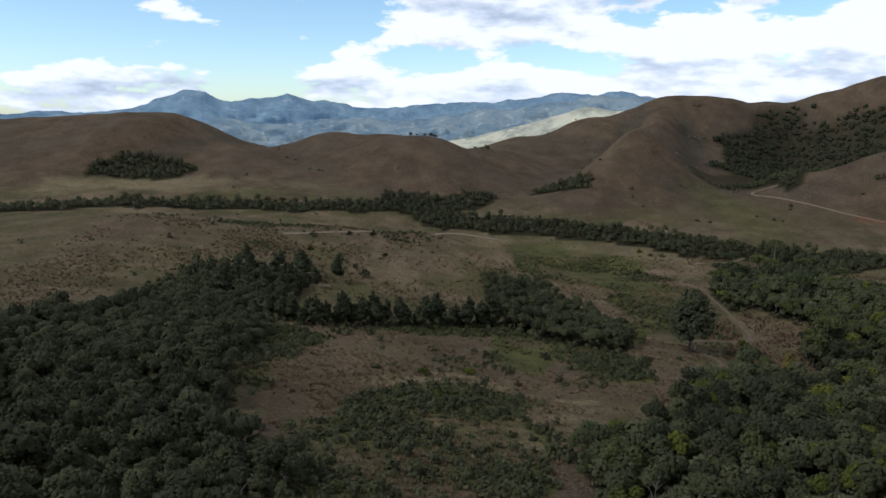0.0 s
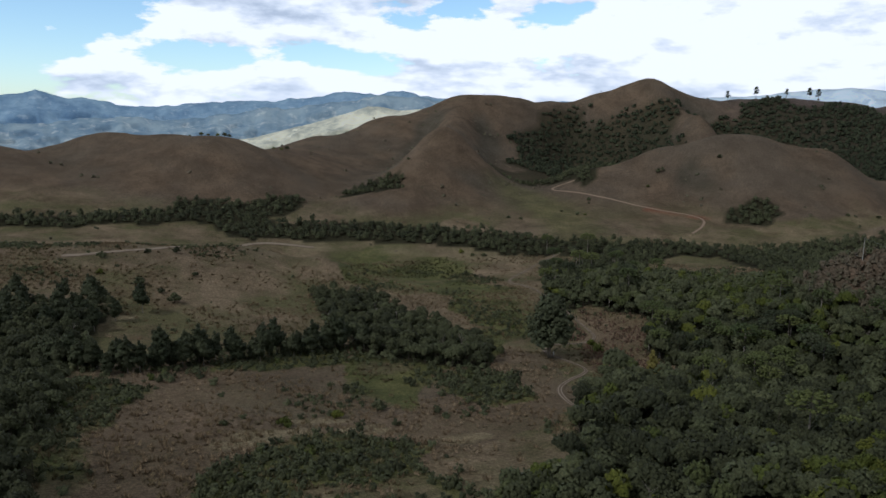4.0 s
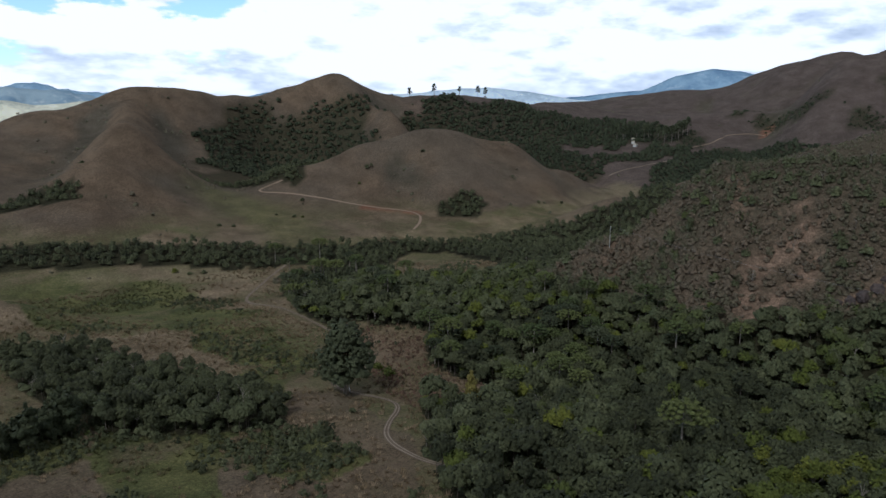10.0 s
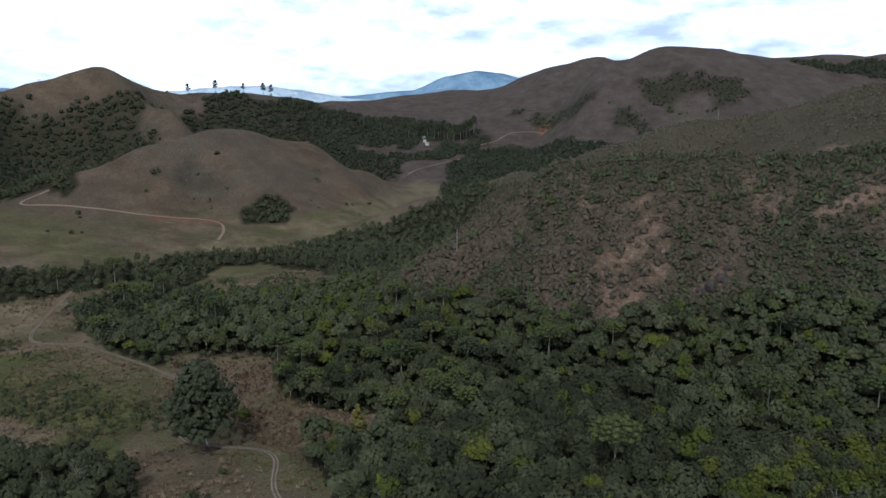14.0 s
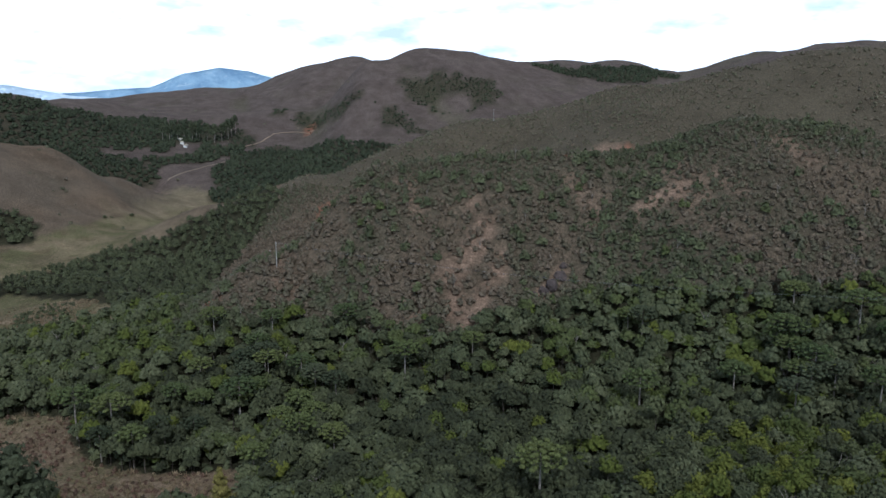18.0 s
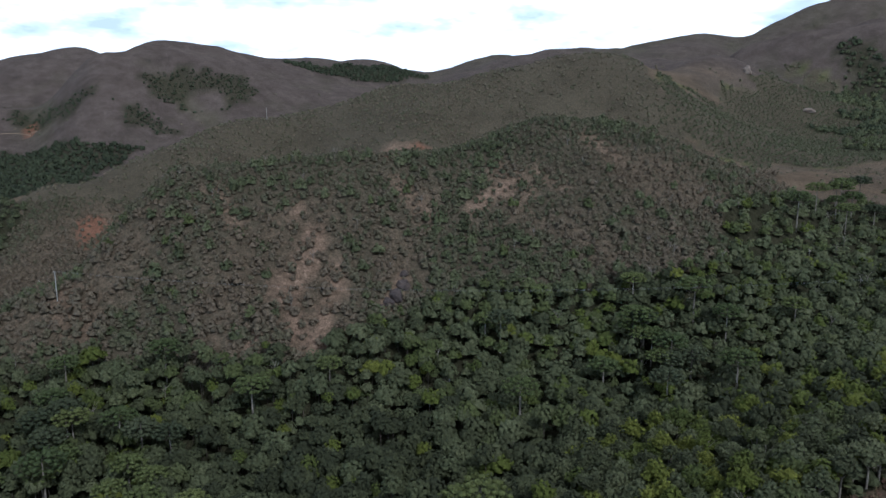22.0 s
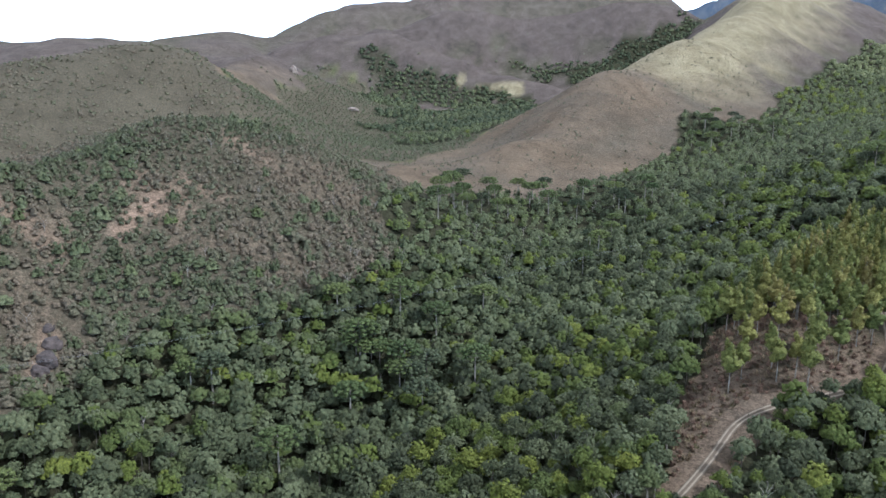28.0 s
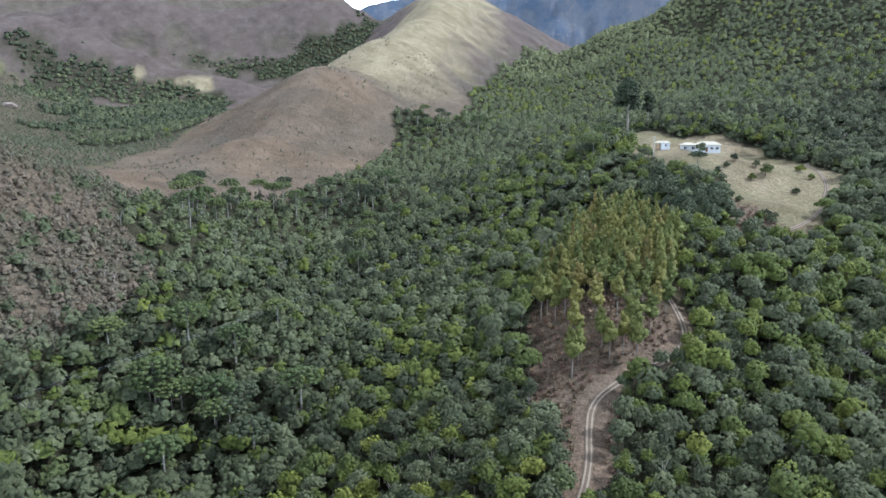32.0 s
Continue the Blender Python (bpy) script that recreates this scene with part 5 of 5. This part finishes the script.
# araucarias: those that stand out, and loose groups of them
ARAUCARIA_SPOTS = [(21, -160), (166, 293), (187, 271), (159, 259), (179, 249), (168, 227), (152, 216), (150, 282), (194, 184), (207, 136), (172, 136), (204, 132), (190, 96), (181, 89), (195, 73), (172, 87), (160, 81), (184, 46), (219, 463), (163, 382), (179, 346), (146, 376), (161, 297), (185, 232), (192, 205), (129, 163), (115, 162), (182, 352), (104, -107), (248, -49), (241, -83), (226, 441)]
more = []
for x, y, spread, count in ((172, 252, 22, 22), (182, 86, 15, 12), (280, -40, 22, 14), (226, -92, 26, 18), (240, -300, 22, 14), (200, 400, 30, 14), (100, -125, 14, 6)):
    while count:
        px, py = x + rng.normal(0, spread), y + rng.normal(0, spread)
        if cover(np.array([px]), np.array([py]))["forest"][0] > 0.5 or count < 0:
            more.append((px, py))
            count -= 1
plant_each([araucaria_tree(300, 14.5, 4.9), araucaria_tree(301, 13.0, 4.3), araucaria_tree(302, 15.5, 5.3), araucaria_tree(303, 13.5, 4.6, True)], ARAUCARIA_SPOTS + more, rng, 0.74, 1.02)

# planted eucalypts in a block above the track
px, py, _ = spots(66, 116, -50, 68, 4.3, 33)
keep = inside(px, py, PLANTATION, 2) > 0.5
keep &= rng.uniform(0, 1, len(px)) < np.clip(0.97 - (py - 22) / 34, 0.16, 0.97)
row = np.stack([px[keep], py[keep]], 1)
kinds = [spire_tree(400 + k, "eucalyptus", "slender young eucalyptus with yellow-green pointed crown", "planted eucalyptus block", EUCALYPT_LEAF, BARK_PALE, h, w, c, n, 0.34, 0.3, 1.0) for k, (h, w, c, n) in enumerate([(14.5, 4.6, 0.24, 300), (12.5, 4.2, 0.28, 260), (16.0, 4.9, 0.22, 320), (13.5, 4.1, 0.30, 260)])]
plant_each(kinds, [tuple(p) for p in row[row[:, 1] <= 27]], rng, 0.82, 1.12)
kinds = [spire_tree(410 + k, "eucalyptus", "thin eucalyptus with tall bare pale trunk at the plantation edge", "planted eucalyptus block", EUCALYPT_LEAF, BARK_PALE, h, w, c, n, 0.34, 0.3, 0.8) for k, (h, w, c, n) in enumerate([(12.5, 4.2, 0.46, 200), (11.0, 3.7, 0.52, 180)])]
plant_each(kinds, [tuple(p) for p in row[row[:, 1] > 27]] + [(102, 46), (94, 51), (89, 47), (84, 64), (90, 65), (98, 71), (87, 62), (92, 62), (97, 66), (85, 56), (99, 50), (81, 52)], rng, 0.8, 1.1)

# dark trees beside the lawn
dark_kind = [broadleaf_tree(430 + k, "dark green bushy tree at the edge of the lawn", "dark trees by the lawn", DARK_LEAF, BARK_DARK, 11 + k, 3.6, 10, 260, 0.5, "dark_tree", 0.22) for k in range(2)]
plant_each(dark_kind, [(77, -60), (73, -48), (68, -42), (63, -42), (59, -39), (57, -33), (62, -30), (67, -29), (60, -27), (58, -46), (71, -55), (66, -50), (79, -53), (74, -38), (70, -34), (64, -36), (82, -62), (76, -68)], rng)

# row of pines across the meadow
kinds = [spire_tree(450 + k, "pine", "dark pine with pointed crown and bare trunk in a meadow row", "pine row", DARK_LEAF, BARK_PALE, h, w, c, 240, 0.42, 0.3, 0.42) for k, (h, w, c) in enumerate(((10, 4.2, 0.26), (12, 4.6, 0.32), (8.5, 4.4, 0.2), (11, 5.0, 0.36)))]
line = np.array(PINE_ROW, float)
seg = np.r_[0, np.cumsum(np.hypot(*np.diff(line, axis=0).T))]
row = [(np.interp(s, seg, line[:, 0]) + rng.normal(0, 2.4), np.interp(s, seg, line[:, 1]) + rng.normal(0, 2.4)) for s in np.arange(0, seg[-1], 2.3)]
row += [(-80 + rng.normal(0, 13), 312 + rng.normal(0, 14)) for _ in range(30)]
plant_each(kinds, row, rng, 0.75, 1.15)

# great eucalyptus beside the track, and the tall tree behind the house
big = broadleaf_tree(470, "great lone eucalyptus with a dense dark crown beside the track", "", DARK_LEAF, BARK_PALE, 23.0, 8.6, 20, 1200, 0.55, "great_eucalyptus", 0.14, 5, True)
plant_thing(big, 95.5, 264.8, rng, 1.0, 1.0, True)
tall = broadleaf_tree(471, "tall eucalyptus with white trunk behind the house", "", DARK_LEAF, BARK_PALE, 30.0, 8.2, 13, 700, 0.7, "tall_eucalyptus", 0.42, 5, True)
plant_thing(tall, 90, -190, rng, 1.0, 1.0, True)
twin = broadleaf_tree(472, "slim eucalyptus with white trunk behind the house", "", DARK_LEAF, BARK_PALE, 21.0, 4.2, 10, 460, 0.7, "slim_eucalyptus", 0.36, 4, True)
plant_thing(twin, 79, -203, rng, 1.0, 1.0, True)

# a lone conifer where the brown brush meets the forest
lone = spire_tree(475, "conifer", "olive-brown conical conifer at the edge of the brush", "", EUCALYPT_LEAF, BARK_DARK, 12.5, 6.0, 0.06, 420, 0.4)
plant_thing(lone, 117, 231, rng, 1.0, 1.0, True)
dark_spire = spire_tree(476, "conifer", "dark green conical conifer at the top of the lawn", "", DARK_LEAF, BARK_DARK, 13.0, 6.4, 0.05, 420, 0.42)
plant_thing(dark_spire, 22, -150, rng, 1.0, 1.0, True)

# pines on the far ridge
kinds = [broadleaf_tree(480, "tall dark pine standing on the far ridge", "ridge pines", DARK_LEAF, BARK_DARK, 17, 3.8, 9, 90, 1.0, "ridge_pine", 0.22, 2, True)]
plant_each(kinds, [(779, 862), (790, 857), (700, 876), (745, 868), (660, 885)], rng, 0.7, 1.0)

# tall dark trees round the far farm
kinds = [broadleaf_tree(484 + k, "tall dark eucalyptus beside the far farm", "tall trees round the far farm", DARK_LEAF, BARK_PALE, h, 5.0, 9, 90, 1.0, "farm_eucalyptus", 0.34, 2, True) for k, h in enumerate((27, 23))]
plant_each(kinds, [(865, 667), (872, 661), (879, 662), (886, 657), (893, 640), (898, 632), (904, 624), (900, 612), (910, 606), (918, 610), (925, 604), (932, 612), (941, 606), (950, 611), (958, 608), (915, 618), (890, 650), (905, 640)], rng, 0.75, 1.1)

# single bushes of the meadow and hills
kinds = [broadleaf_tree(490 + k, "dark rounded bush standing alone in dry grass", "meadow bushes", TREE_LEAF, BARK_DARK, h, w, 5, 110, 0.42, "bush", 0.05, 1) for k, (h, w) in enumerate(((2.6, 2.0), (3.6, 2.2), (2.0, 1.6)))]
plant_each(kinds, [(-73, 390), (-71, 370), (-45, 351), (-54, 360), (121, 434), (124, 417), (136, 488), (149, 478), (203, 566), (142, 481), (291, 595), (270, 562), (-54, 400), (-41, 404), (-110, 289), (-121, 266), (-39, 341), (-32, 378), (400, 527), (407, 514), (395, 520), (144, 663), (264, 564), (255, 576), (212, 562), (353, 599), (288, 589), (402, 527), (485, 502), (512, 496), (426, 596), (79, 272), (86, 248), (125, 286), (123, 277), (-20, 203), (-6, 201), (20, 214), (8, 208), (-20, 722), (-34, 716), (-44, 720), (-10, 726), (-14, 719), (-28, 722), (40, 770), (46, 776), (33, 774)], rng, 0.7, 1.3)

# shrubs of the lawn
kinds = [broadleaf_tree(500 + k, "small clipped-looking shrub on the mown lawn", "lawn shrubs", TREE_LEAF, BARK_DARK, h, w, 5, 100, 0.32, "shrub", 0.08, 1) for k, (h, w) in enumerate(((2.2, 1.3), (3.0, 1.5), (1.6, 1.1)))]
plant_each(kinds, [(40, -82), (34, -88), (24, -78), (16, -92), (45, -96), (49, -89), (71, -82), (37, -94), (48, -55), (56, -76), (53, -82), (52, -78), (52, -74), (51, -69), (51, -64), (52, -56), (53, -49), (54, -80), (42, -43), (39, -40), (37, -46), (40, -45), (43, -40), (19, -99), (8, -118), (58, -100)], rng, 0.9, 1.9)
kinds = [broadleaf_tree(510, "green garden tree near the house", "garden trees", TREE_LEAF, BARK_DARK, 5.0, 2.6, 7, 170, 0.4, "garden_tree", 0.2, 2)]
plant_each(kinds, [(80, -97), (82, -99), (38, -174), (31, -178), (25, -170), (7, -110), (0, -121), (-5, -126), (14, -123), (15, -158), (11, -151), (8, -141), (4, -132), (47, -26), (43, -24), (38, -23), (34, -22), (50, -180), (58, -182), (66, -180)], rng, 0.8, 1.4)

young = araucaria_tree(520, 8.0, 3.0, True)
young["label"] = "young araucaria pine on the lawn before the house"
young["group"] = ""
plant_thing(young, 61, -82, rng, 1.0, 1.0, True)


# ---- built things ----
WALL_WHITE = plain_material("white_wall", (0.68, 0.66, 0.62), (0.80, 0.79, 0.76), 0.8, 0.85, 0.0, 0.01)
ROOF_CREAM = plain_material("cream_roof", (0.50, 0.44, 0.33), (0.60, 0.53, 0.41), 0.6, 0.8, 0.0, 0.03)
ROOF_RED = plain_material("clay_roof", (0.30, 0.13, 0.08), (0.42, 0.20, 0.13), 0.6, 0.85, 0.0, 0.03)
WOOD_RED = plain_material("red_brown_wood", (0.20, 0.09, 0.055), (0.30, 0.14, 0.085), 2.0)
WOOD_GREY = plain_material("weathered_wood", (0.26, 0.24, 0.21), (0.40, 0.37, 0.33), 2.5)
CONCRETE = plain_material("concrete", (0.42, 0.41, 0.38), (0.56, 0.54, 0.50), 1.2)
PAINT_WHITE = plain_material("white_paint", (0.70, 0.70, 0.68), (0.80, 0.80, 0.78), 2.0, 0.6)
METAL_GREY = plain_material("grey_metal", (0.30, 0.30, 0.31), (0.42, 0.42, 0.43), 3.0, 0.5, 0.6, 0.0)
ROCK_PALE = plain_material("pale_rock", (0.24, 0.185, 0.15), (0.38, 0.30, 0.24), 0.35, 0.9, 0.0, 0.25)
ROCK_DARK = plain_material("dark_rock", (0.055, 0.042, 0.038), (0.14, 0.105, 0.09), 0.5, 0.9, 0.0, 0.25)


def glass_material():
    m, n, s = material("window_glass")
    n.link(n.mix(n.noise(n.add("ShaderNodeTexCoord").outputs["Object"], 1.5, 2), (0.02, 0.025, 0.03), (0.06, 0.07, 0.08)), s.inputs["Base Color"])
    s.inputs["Roughness"].default_value = 0.08
    return m


GLASS = glass_material()


def solid(name, bm, mat, parent, label=""):
    me = bpy.data.meshes.new(name)
    bm.to_mesh(me)
    bm.free()
    me.materials.append(mat)
    ob = new(name, me)
    ob.parent = parent
    if label:
        ob["label"] = label
    return ob


def block(name, x0, x1, y0, y1, z0, z1, mat, parent, label="", bevel=0.02):
    bm = bmesh.new()
    bmesh.ops.create_cube(bm, size=1.0, matrix=Matrix.Translation(((x0 + x1) / 2, (y0 + y1) / 2, (z0 + z1) / 2)) @ Matrix.Diagonal((x1 - x0, y1 - y0, z1 - z0, 1)))
    if bevel:
        bmesh.ops.bevel(bm, geom=bm.edges[:], offset=bevel, segments=1, affect="EDGES")
    return solid(name, bm, mat, parent, label)


def hip_roof(name, x0, x1, y0, y1, z, rise, mat, parent, over=0.6, ridge=0.28):
    bm = bmesh.new()
    x0, x1, y0, y1 = x0 - over, x1 + over, y0 - over, y1 + over
    k, mid = (y1 - y0) * 0.5 * (1 - ridge), (y0 + y1) / 2
    low = [bm.verts.new(p) for p in ((x0, y0, z), (x1, y0, z), (x1, y1, z), (x0, y1, z))]
    top = [bm.verts.new(p) for p in ((x0, y0, z + 0.14), (x1, y0, z + 0.14), (x1, y1, z + 0.14), (x0, y1, z + 0.14))]
    a, b = bm.verts.new((x0 + k, mid, z + rise)), bm.verts.new((x1 - k, mid, z + rise))
    bm.faces.new(low[::-1])
    for i in range(4):
        bm.faces.new((low[i], low[(i + 1) % 4], top[(i + 1) % 4], top[i]))
    for f in ((top[0], top[1], b, a), (top[1], top[2], b), (top[2], top[3], a, b), (top[3], top[0], a)):
        bm.faces.new(f)
    return solid(name, bm, mat, parent)


def window_in(parent, x, y, z, wide, high, face=1.0):
    """A framed window set in a wall that faces along y."""
    w = block("window", x - wide / 2, x + wide / 2, y - 0.05, y + 0.05, z, z + high, PAINT_WHITE, parent, "white painted window frame", 0.01)
    block("pane", x - wide / 2 + 0.09, x - 0.04, y + face * 0.03, y + face * 0.075, z + 0.09, z + high - 0.09, GLASS, w, "dark window pane", 0)
    block("pane", x + 0.04, x + wide / 2 - 0.09, y + face * 0.03, y + face * 0.075, z + 0.09, z + high - 0.09, GLASS, w, "dark window pane", 0)
    block("sill", x - wide / 2 - 0.08, x + wide / 2 + 0.08, y + face * 0.02, y + face * 0.16, z - 0.08, z - 0.004, CONCRETE, w, "", 0.01)
    return w


def farmhouse():
    root = tagged(new("house"), "long low white farmhouse with cream hipped roof on the lawn", "house")
    # main block and a set-back wing, walls with thickness
    for x0, x1, y0, y1, h in ((-8.4, 1.8, -3.4, 3.4, 3.0), (1.8, 8.4, -3.2, 2.0, 2.8)):
        block("wall", x0, x1, y1 - 0.2, y1, -0.6, h, WALL_WHITE, root)
        block("wall", x0, x1, y0, y0 + 0.2, -0.6, h, WALL_WHITE, root)
        block("wall", x0, x0 + 0.2, y0 + 0.2, y1 - 0.2, -0.6, h, WALL_WHITE, root)
        block("wall", x1 - 0.2, x1, y0 + 0.2, y1 - 0.2, -0.6, h, WALL_WHITE, root)
    hip_roof("roof", -8.4, 1.8, -3.4, 3.4, 3.0, 1.5, ROOF_CREAM, root)
    hip_roof("roof", 1.8, 8.4, -3.2, 3.4, 2.78, 1.2, ROOF_CREAM, root, 0.5)
    for x in (-7.0, -4.6, -0.6):
        window_in(root, x, 3.42, 1.0, 1.3, 1.15)
    door = block("door", -3.0, -2.05, 3.37, 3.45, 0.0, 2.1, WOOD_RED, root, "brown wooden door")
    block("handle", -2.2, -2.14, 3.45, 3.5, 1.0, 1.12, METAL_GREY, door, "", 0)
    for x in (3.2, 6.6):
        window_in(root, x, 2.02, 0.95, 1.4, 1.2)
    for x in (2.2, 4.3, 6.4, 8.2):
        block("porch_post", x - 0.09, x + 0.09, 3.1, 3.28, -0.5, 2.78, PAINT_WHITE, root)
    block("porch_floor", 1.8, 8.5, 2.0, 3.6, -0.6, 0.05, CONCRETE, root)
    return root


def garden_shed():
    root = tagged(new("shed"), "small white outbuilding with cream roof and reddish posts", "shed")
    block("wall", -2.6, 1.0, 1.3, 1.5, -0.6, 2.5, WALL_WHITE, root)
    block("wall", -2.6, 1.0, -1.5, -1.3, -0.6, 2.5, WALL_WHITE, root)
    block("wall", -2.6, -2.4, -1.3, 1.3, -0.6, 2.5, WALL_WHITE, root)
    block("wall", 0.8, 1.0, -1.3, 1.3, -0.6, 2.5, WALL_WHITE, root)
    hip_roof("roof", -2.6, 3.2, -1.5, 1.5, 2.5, 0.9, ROOF_CREAM, root, 0.4)
    for x in (1.8, 2.5, 3.1):
        block("post", x - 0.1, x + 0.1, 1.2, 1.4, -0.6, 2.5, WOOD_RED, root)
    window_in(root, -0.9, 1.52, 1.0, 1.0, 0.9)
    return root


def far_cottage(wide, deep, high, roof):
    root = tagged(new("cottage"), "small white farm building among trees in the side valley", "building", "far farm buildings")
    block("wall", -wide / 2, wide / 2, deep / 2 - 0.2, deep / 2, -1, high, WALL_WHITE, root)
    block("wall", -wide / 2, wide / 2, -deep / 2, -deep / 2 + 0.2, -1, high, WALL_WHITE, root)
    block("wall", -wide / 2, -wide / 2 + 0.2, -deep / 2 + 0.2, deep / 2 - 0.2, -1, high, WALL_WHITE, root)
    block("wall", wide / 2 - 0.2, wide / 2, -deep / 2 + 0.2, deep / 2 - 0.2, -1, high, WALL_WHITE, root)
    hip_roof("roof", -wide / 2, wide / 2, -deep / 2, deep / 2, high, 1.6, roof, root, 0.5)
    block("door", -0.5, 0.5, -deep / 2 - 0.06, -deep / 2 - 0.003, 0, 2.1, WOOD_RED, root)
    window_in(root, -wide * 0.3, -deep / 2 - 0.02, 1.0, 1.2, 1.1, -1.0)
    return root


def rod(name, a, b, r0, r1, mat, parent, sides=8, label=""):
    s = Shape()
    tube(s, [a, ((a[0] + b[0]) / 2, (a[1] + b[1]) / 2, (a[2] + b[2]) / 2), b], (r0, (r0 + r1) / 2, r1), sides)
    return part(name, s.arrays(), (mat, mat), parent, label)


def power_pole(high=9.5, arms=1, label="grey wooden power pole with crossarm on the hillside"):
    root = tagged(new("power_pole"), label, "power pole", "power line poles")
    rod("post", (0, 0, -0.8), (0, 0, high), 0.17, 0.12, CONCRETE, root)
    for k in range(arms):
        z = high - 0.35 - 0.8 * k
        block("crossarm", -1.1, 1.1, -0.07, 0.07, z, z + 0.14, WOOD_GREY, root)
        for x in (-1.0, 0.0, 1.0):
            rod("insulator", (x, 0, z + 0.14), (x, 0, z + 0.34), 0.05, 0.03, PAINT_WHITE, root, 6)
    return root


def wire(name, a, b, sag, label):
    a, b = np.array(a, float), np.array(b, float)
    t = np.linspace(0, 1, 25)[:, None]
    p = a + (b - a) * t
    p[:, 2] -= sag * 4 * (t * (1 - t))[:, 0]
    s = Shape()
    tube(s, p, np.full(25, 0.014), 3)
    v, f, m = s.arrays()
    me = mesh_from_arrays(name, v, f)
    me.materials.append(METAL_GREY)
    return tagged(new(name, me), label, "power line", "power line wires")


def boulder(seed, wide, deep, high, mat, label):
    rng_b = np.random.default_rng(seed)
    bm = bmesh.new()
    bmesh.ops.create_icosphere(bm, subdivisions=3, radius=1.0)
    for v in bm.verts:
        k = 1 + 0.35 * (noise.noise(v.co * 1.3 + Vector((seed, 0, 0)))) + 0.15 * noise.noise(v.co * 3.1)
        v.co = Vector((v.co.x * wide * k, v.co.y * deep * k, max(v.co.z, -0.5) * high * k))
    root = solid("boulder", bm, mat, None)
    return tagged(root, label, "rock")


def farm_gate():
    root = tagged(new("gate"), "white wooden farm gate across the sandy track", "gate")
    for x in (-2.0, 2.0):
        block("gate_post", x - 0.1, x + 0.1, -0.1, 0.1, -0.5, 1.6, WOOD_GREY, root)
    for z in (0.3, 0.62, 0.94, 1.26):
        block("rail", -1.88, 1.88, -0.03, 0.03, z, z + 0.11, PAINT_WHITE, root)
    bm = bmesh.new()
    bmesh.ops.create_cube(bm, size=1.0, matrix=Matrix.Rotation(radians(-14.5), 4, "Y") @ Matrix.Translation((0, 0.05, 0)) @ Matrix.Diagonal((3.6, 0.04, 0.1, 1)))
    bmesh.ops.translate(bm, verts=bm.verts[:], vec=(0, 0, 0.82))
    solid("brace", bm, PAINT_WHITE, root)
    return root


def set_down(ob, x, y, turn=0.0, lift=0.0):
    z = float(land(np.array([x]), np.array([y]))[0])
    ob.matrix_basis = Matrix.Translation((x, y, z + lift)) @ Matrix.Rotation(radians(turn), 4, "Z")
    return ob


set_down(farmhouse(), 57, -122, 4, 0.5)
set_down(garden_shed(), 73.5, -114, 8, 0.4)
set_down(farm_gate(), 98, 266, 60)
first = far_cottage(6.5, 4.5, 2.6, ROOF_CREAM)
set_down(first, 868, 642, 30)
for x, y, turn in ((855, 630, 12), (884, 652, 50), (640, 584, 20)):
    z = float(land(np.array([x]), np.array([y]))[0])
    spare = first.matrix_basis.copy()
    first.matrix_basis = Matrix.Identity(4)
    copy_thing(first, pose(x, y, z, 0, 0, turn))
    first.matrix_basis = spare
poles = [set_down(power_pole(), 242, 266, 35)]
for x, y, turn in ((265, 278, 35), (592, 210, 20), (640, 196, 20), (78, -96, 60)):
    z = float(land(np.array([x]), np.array([y]))[0])
    spare = poles[0].matrix_basis.copy()
    poles[0].matrix_basis = Matrix.Identity(4)
    poles.append(copy_thing(poles[0], pose(x, y, z, 0, 0, turn)))
    poles[0].matrix_basis = spare


def pole_tip(ob, side):
    return ob.matrix_basis @ Vector((side, 0, 9.45))


for a, b, sag in ((0, 4, 13.0), (0, 1, 0.4)):
    for side in (-1.0, 1.0):
        wire("power_wire", pole_tip(poles[a], side), pole_tip(poles[b], side), sag, "thin grey power wire sagging over the forest")
set_down(boulder(1, 5.2, 4.0, 6.0, ROCK_PALE, "large pale boulder on the brown hillside"), 722, -302, 0, 1.5)
set_down(boulder(2, 6.5, 4.2, 3.6, ROCK_PALE, "broad pale rock slab on the hillside"), 655, -330, 40, 0.8)
for k, (x, y, size) in enumerate(((231, 160, 2.6), (228, 163, 1.8), (235, 157, 2.0), (239, 156, 1.3), (226, 166, 1.2))):
    set_down(boulder(10 + k, size * 1.2, size * 0.9, size, ROCK_DARK, "dark weathered rock in a scrub gully"), x, y, 37 * k, 0.3)
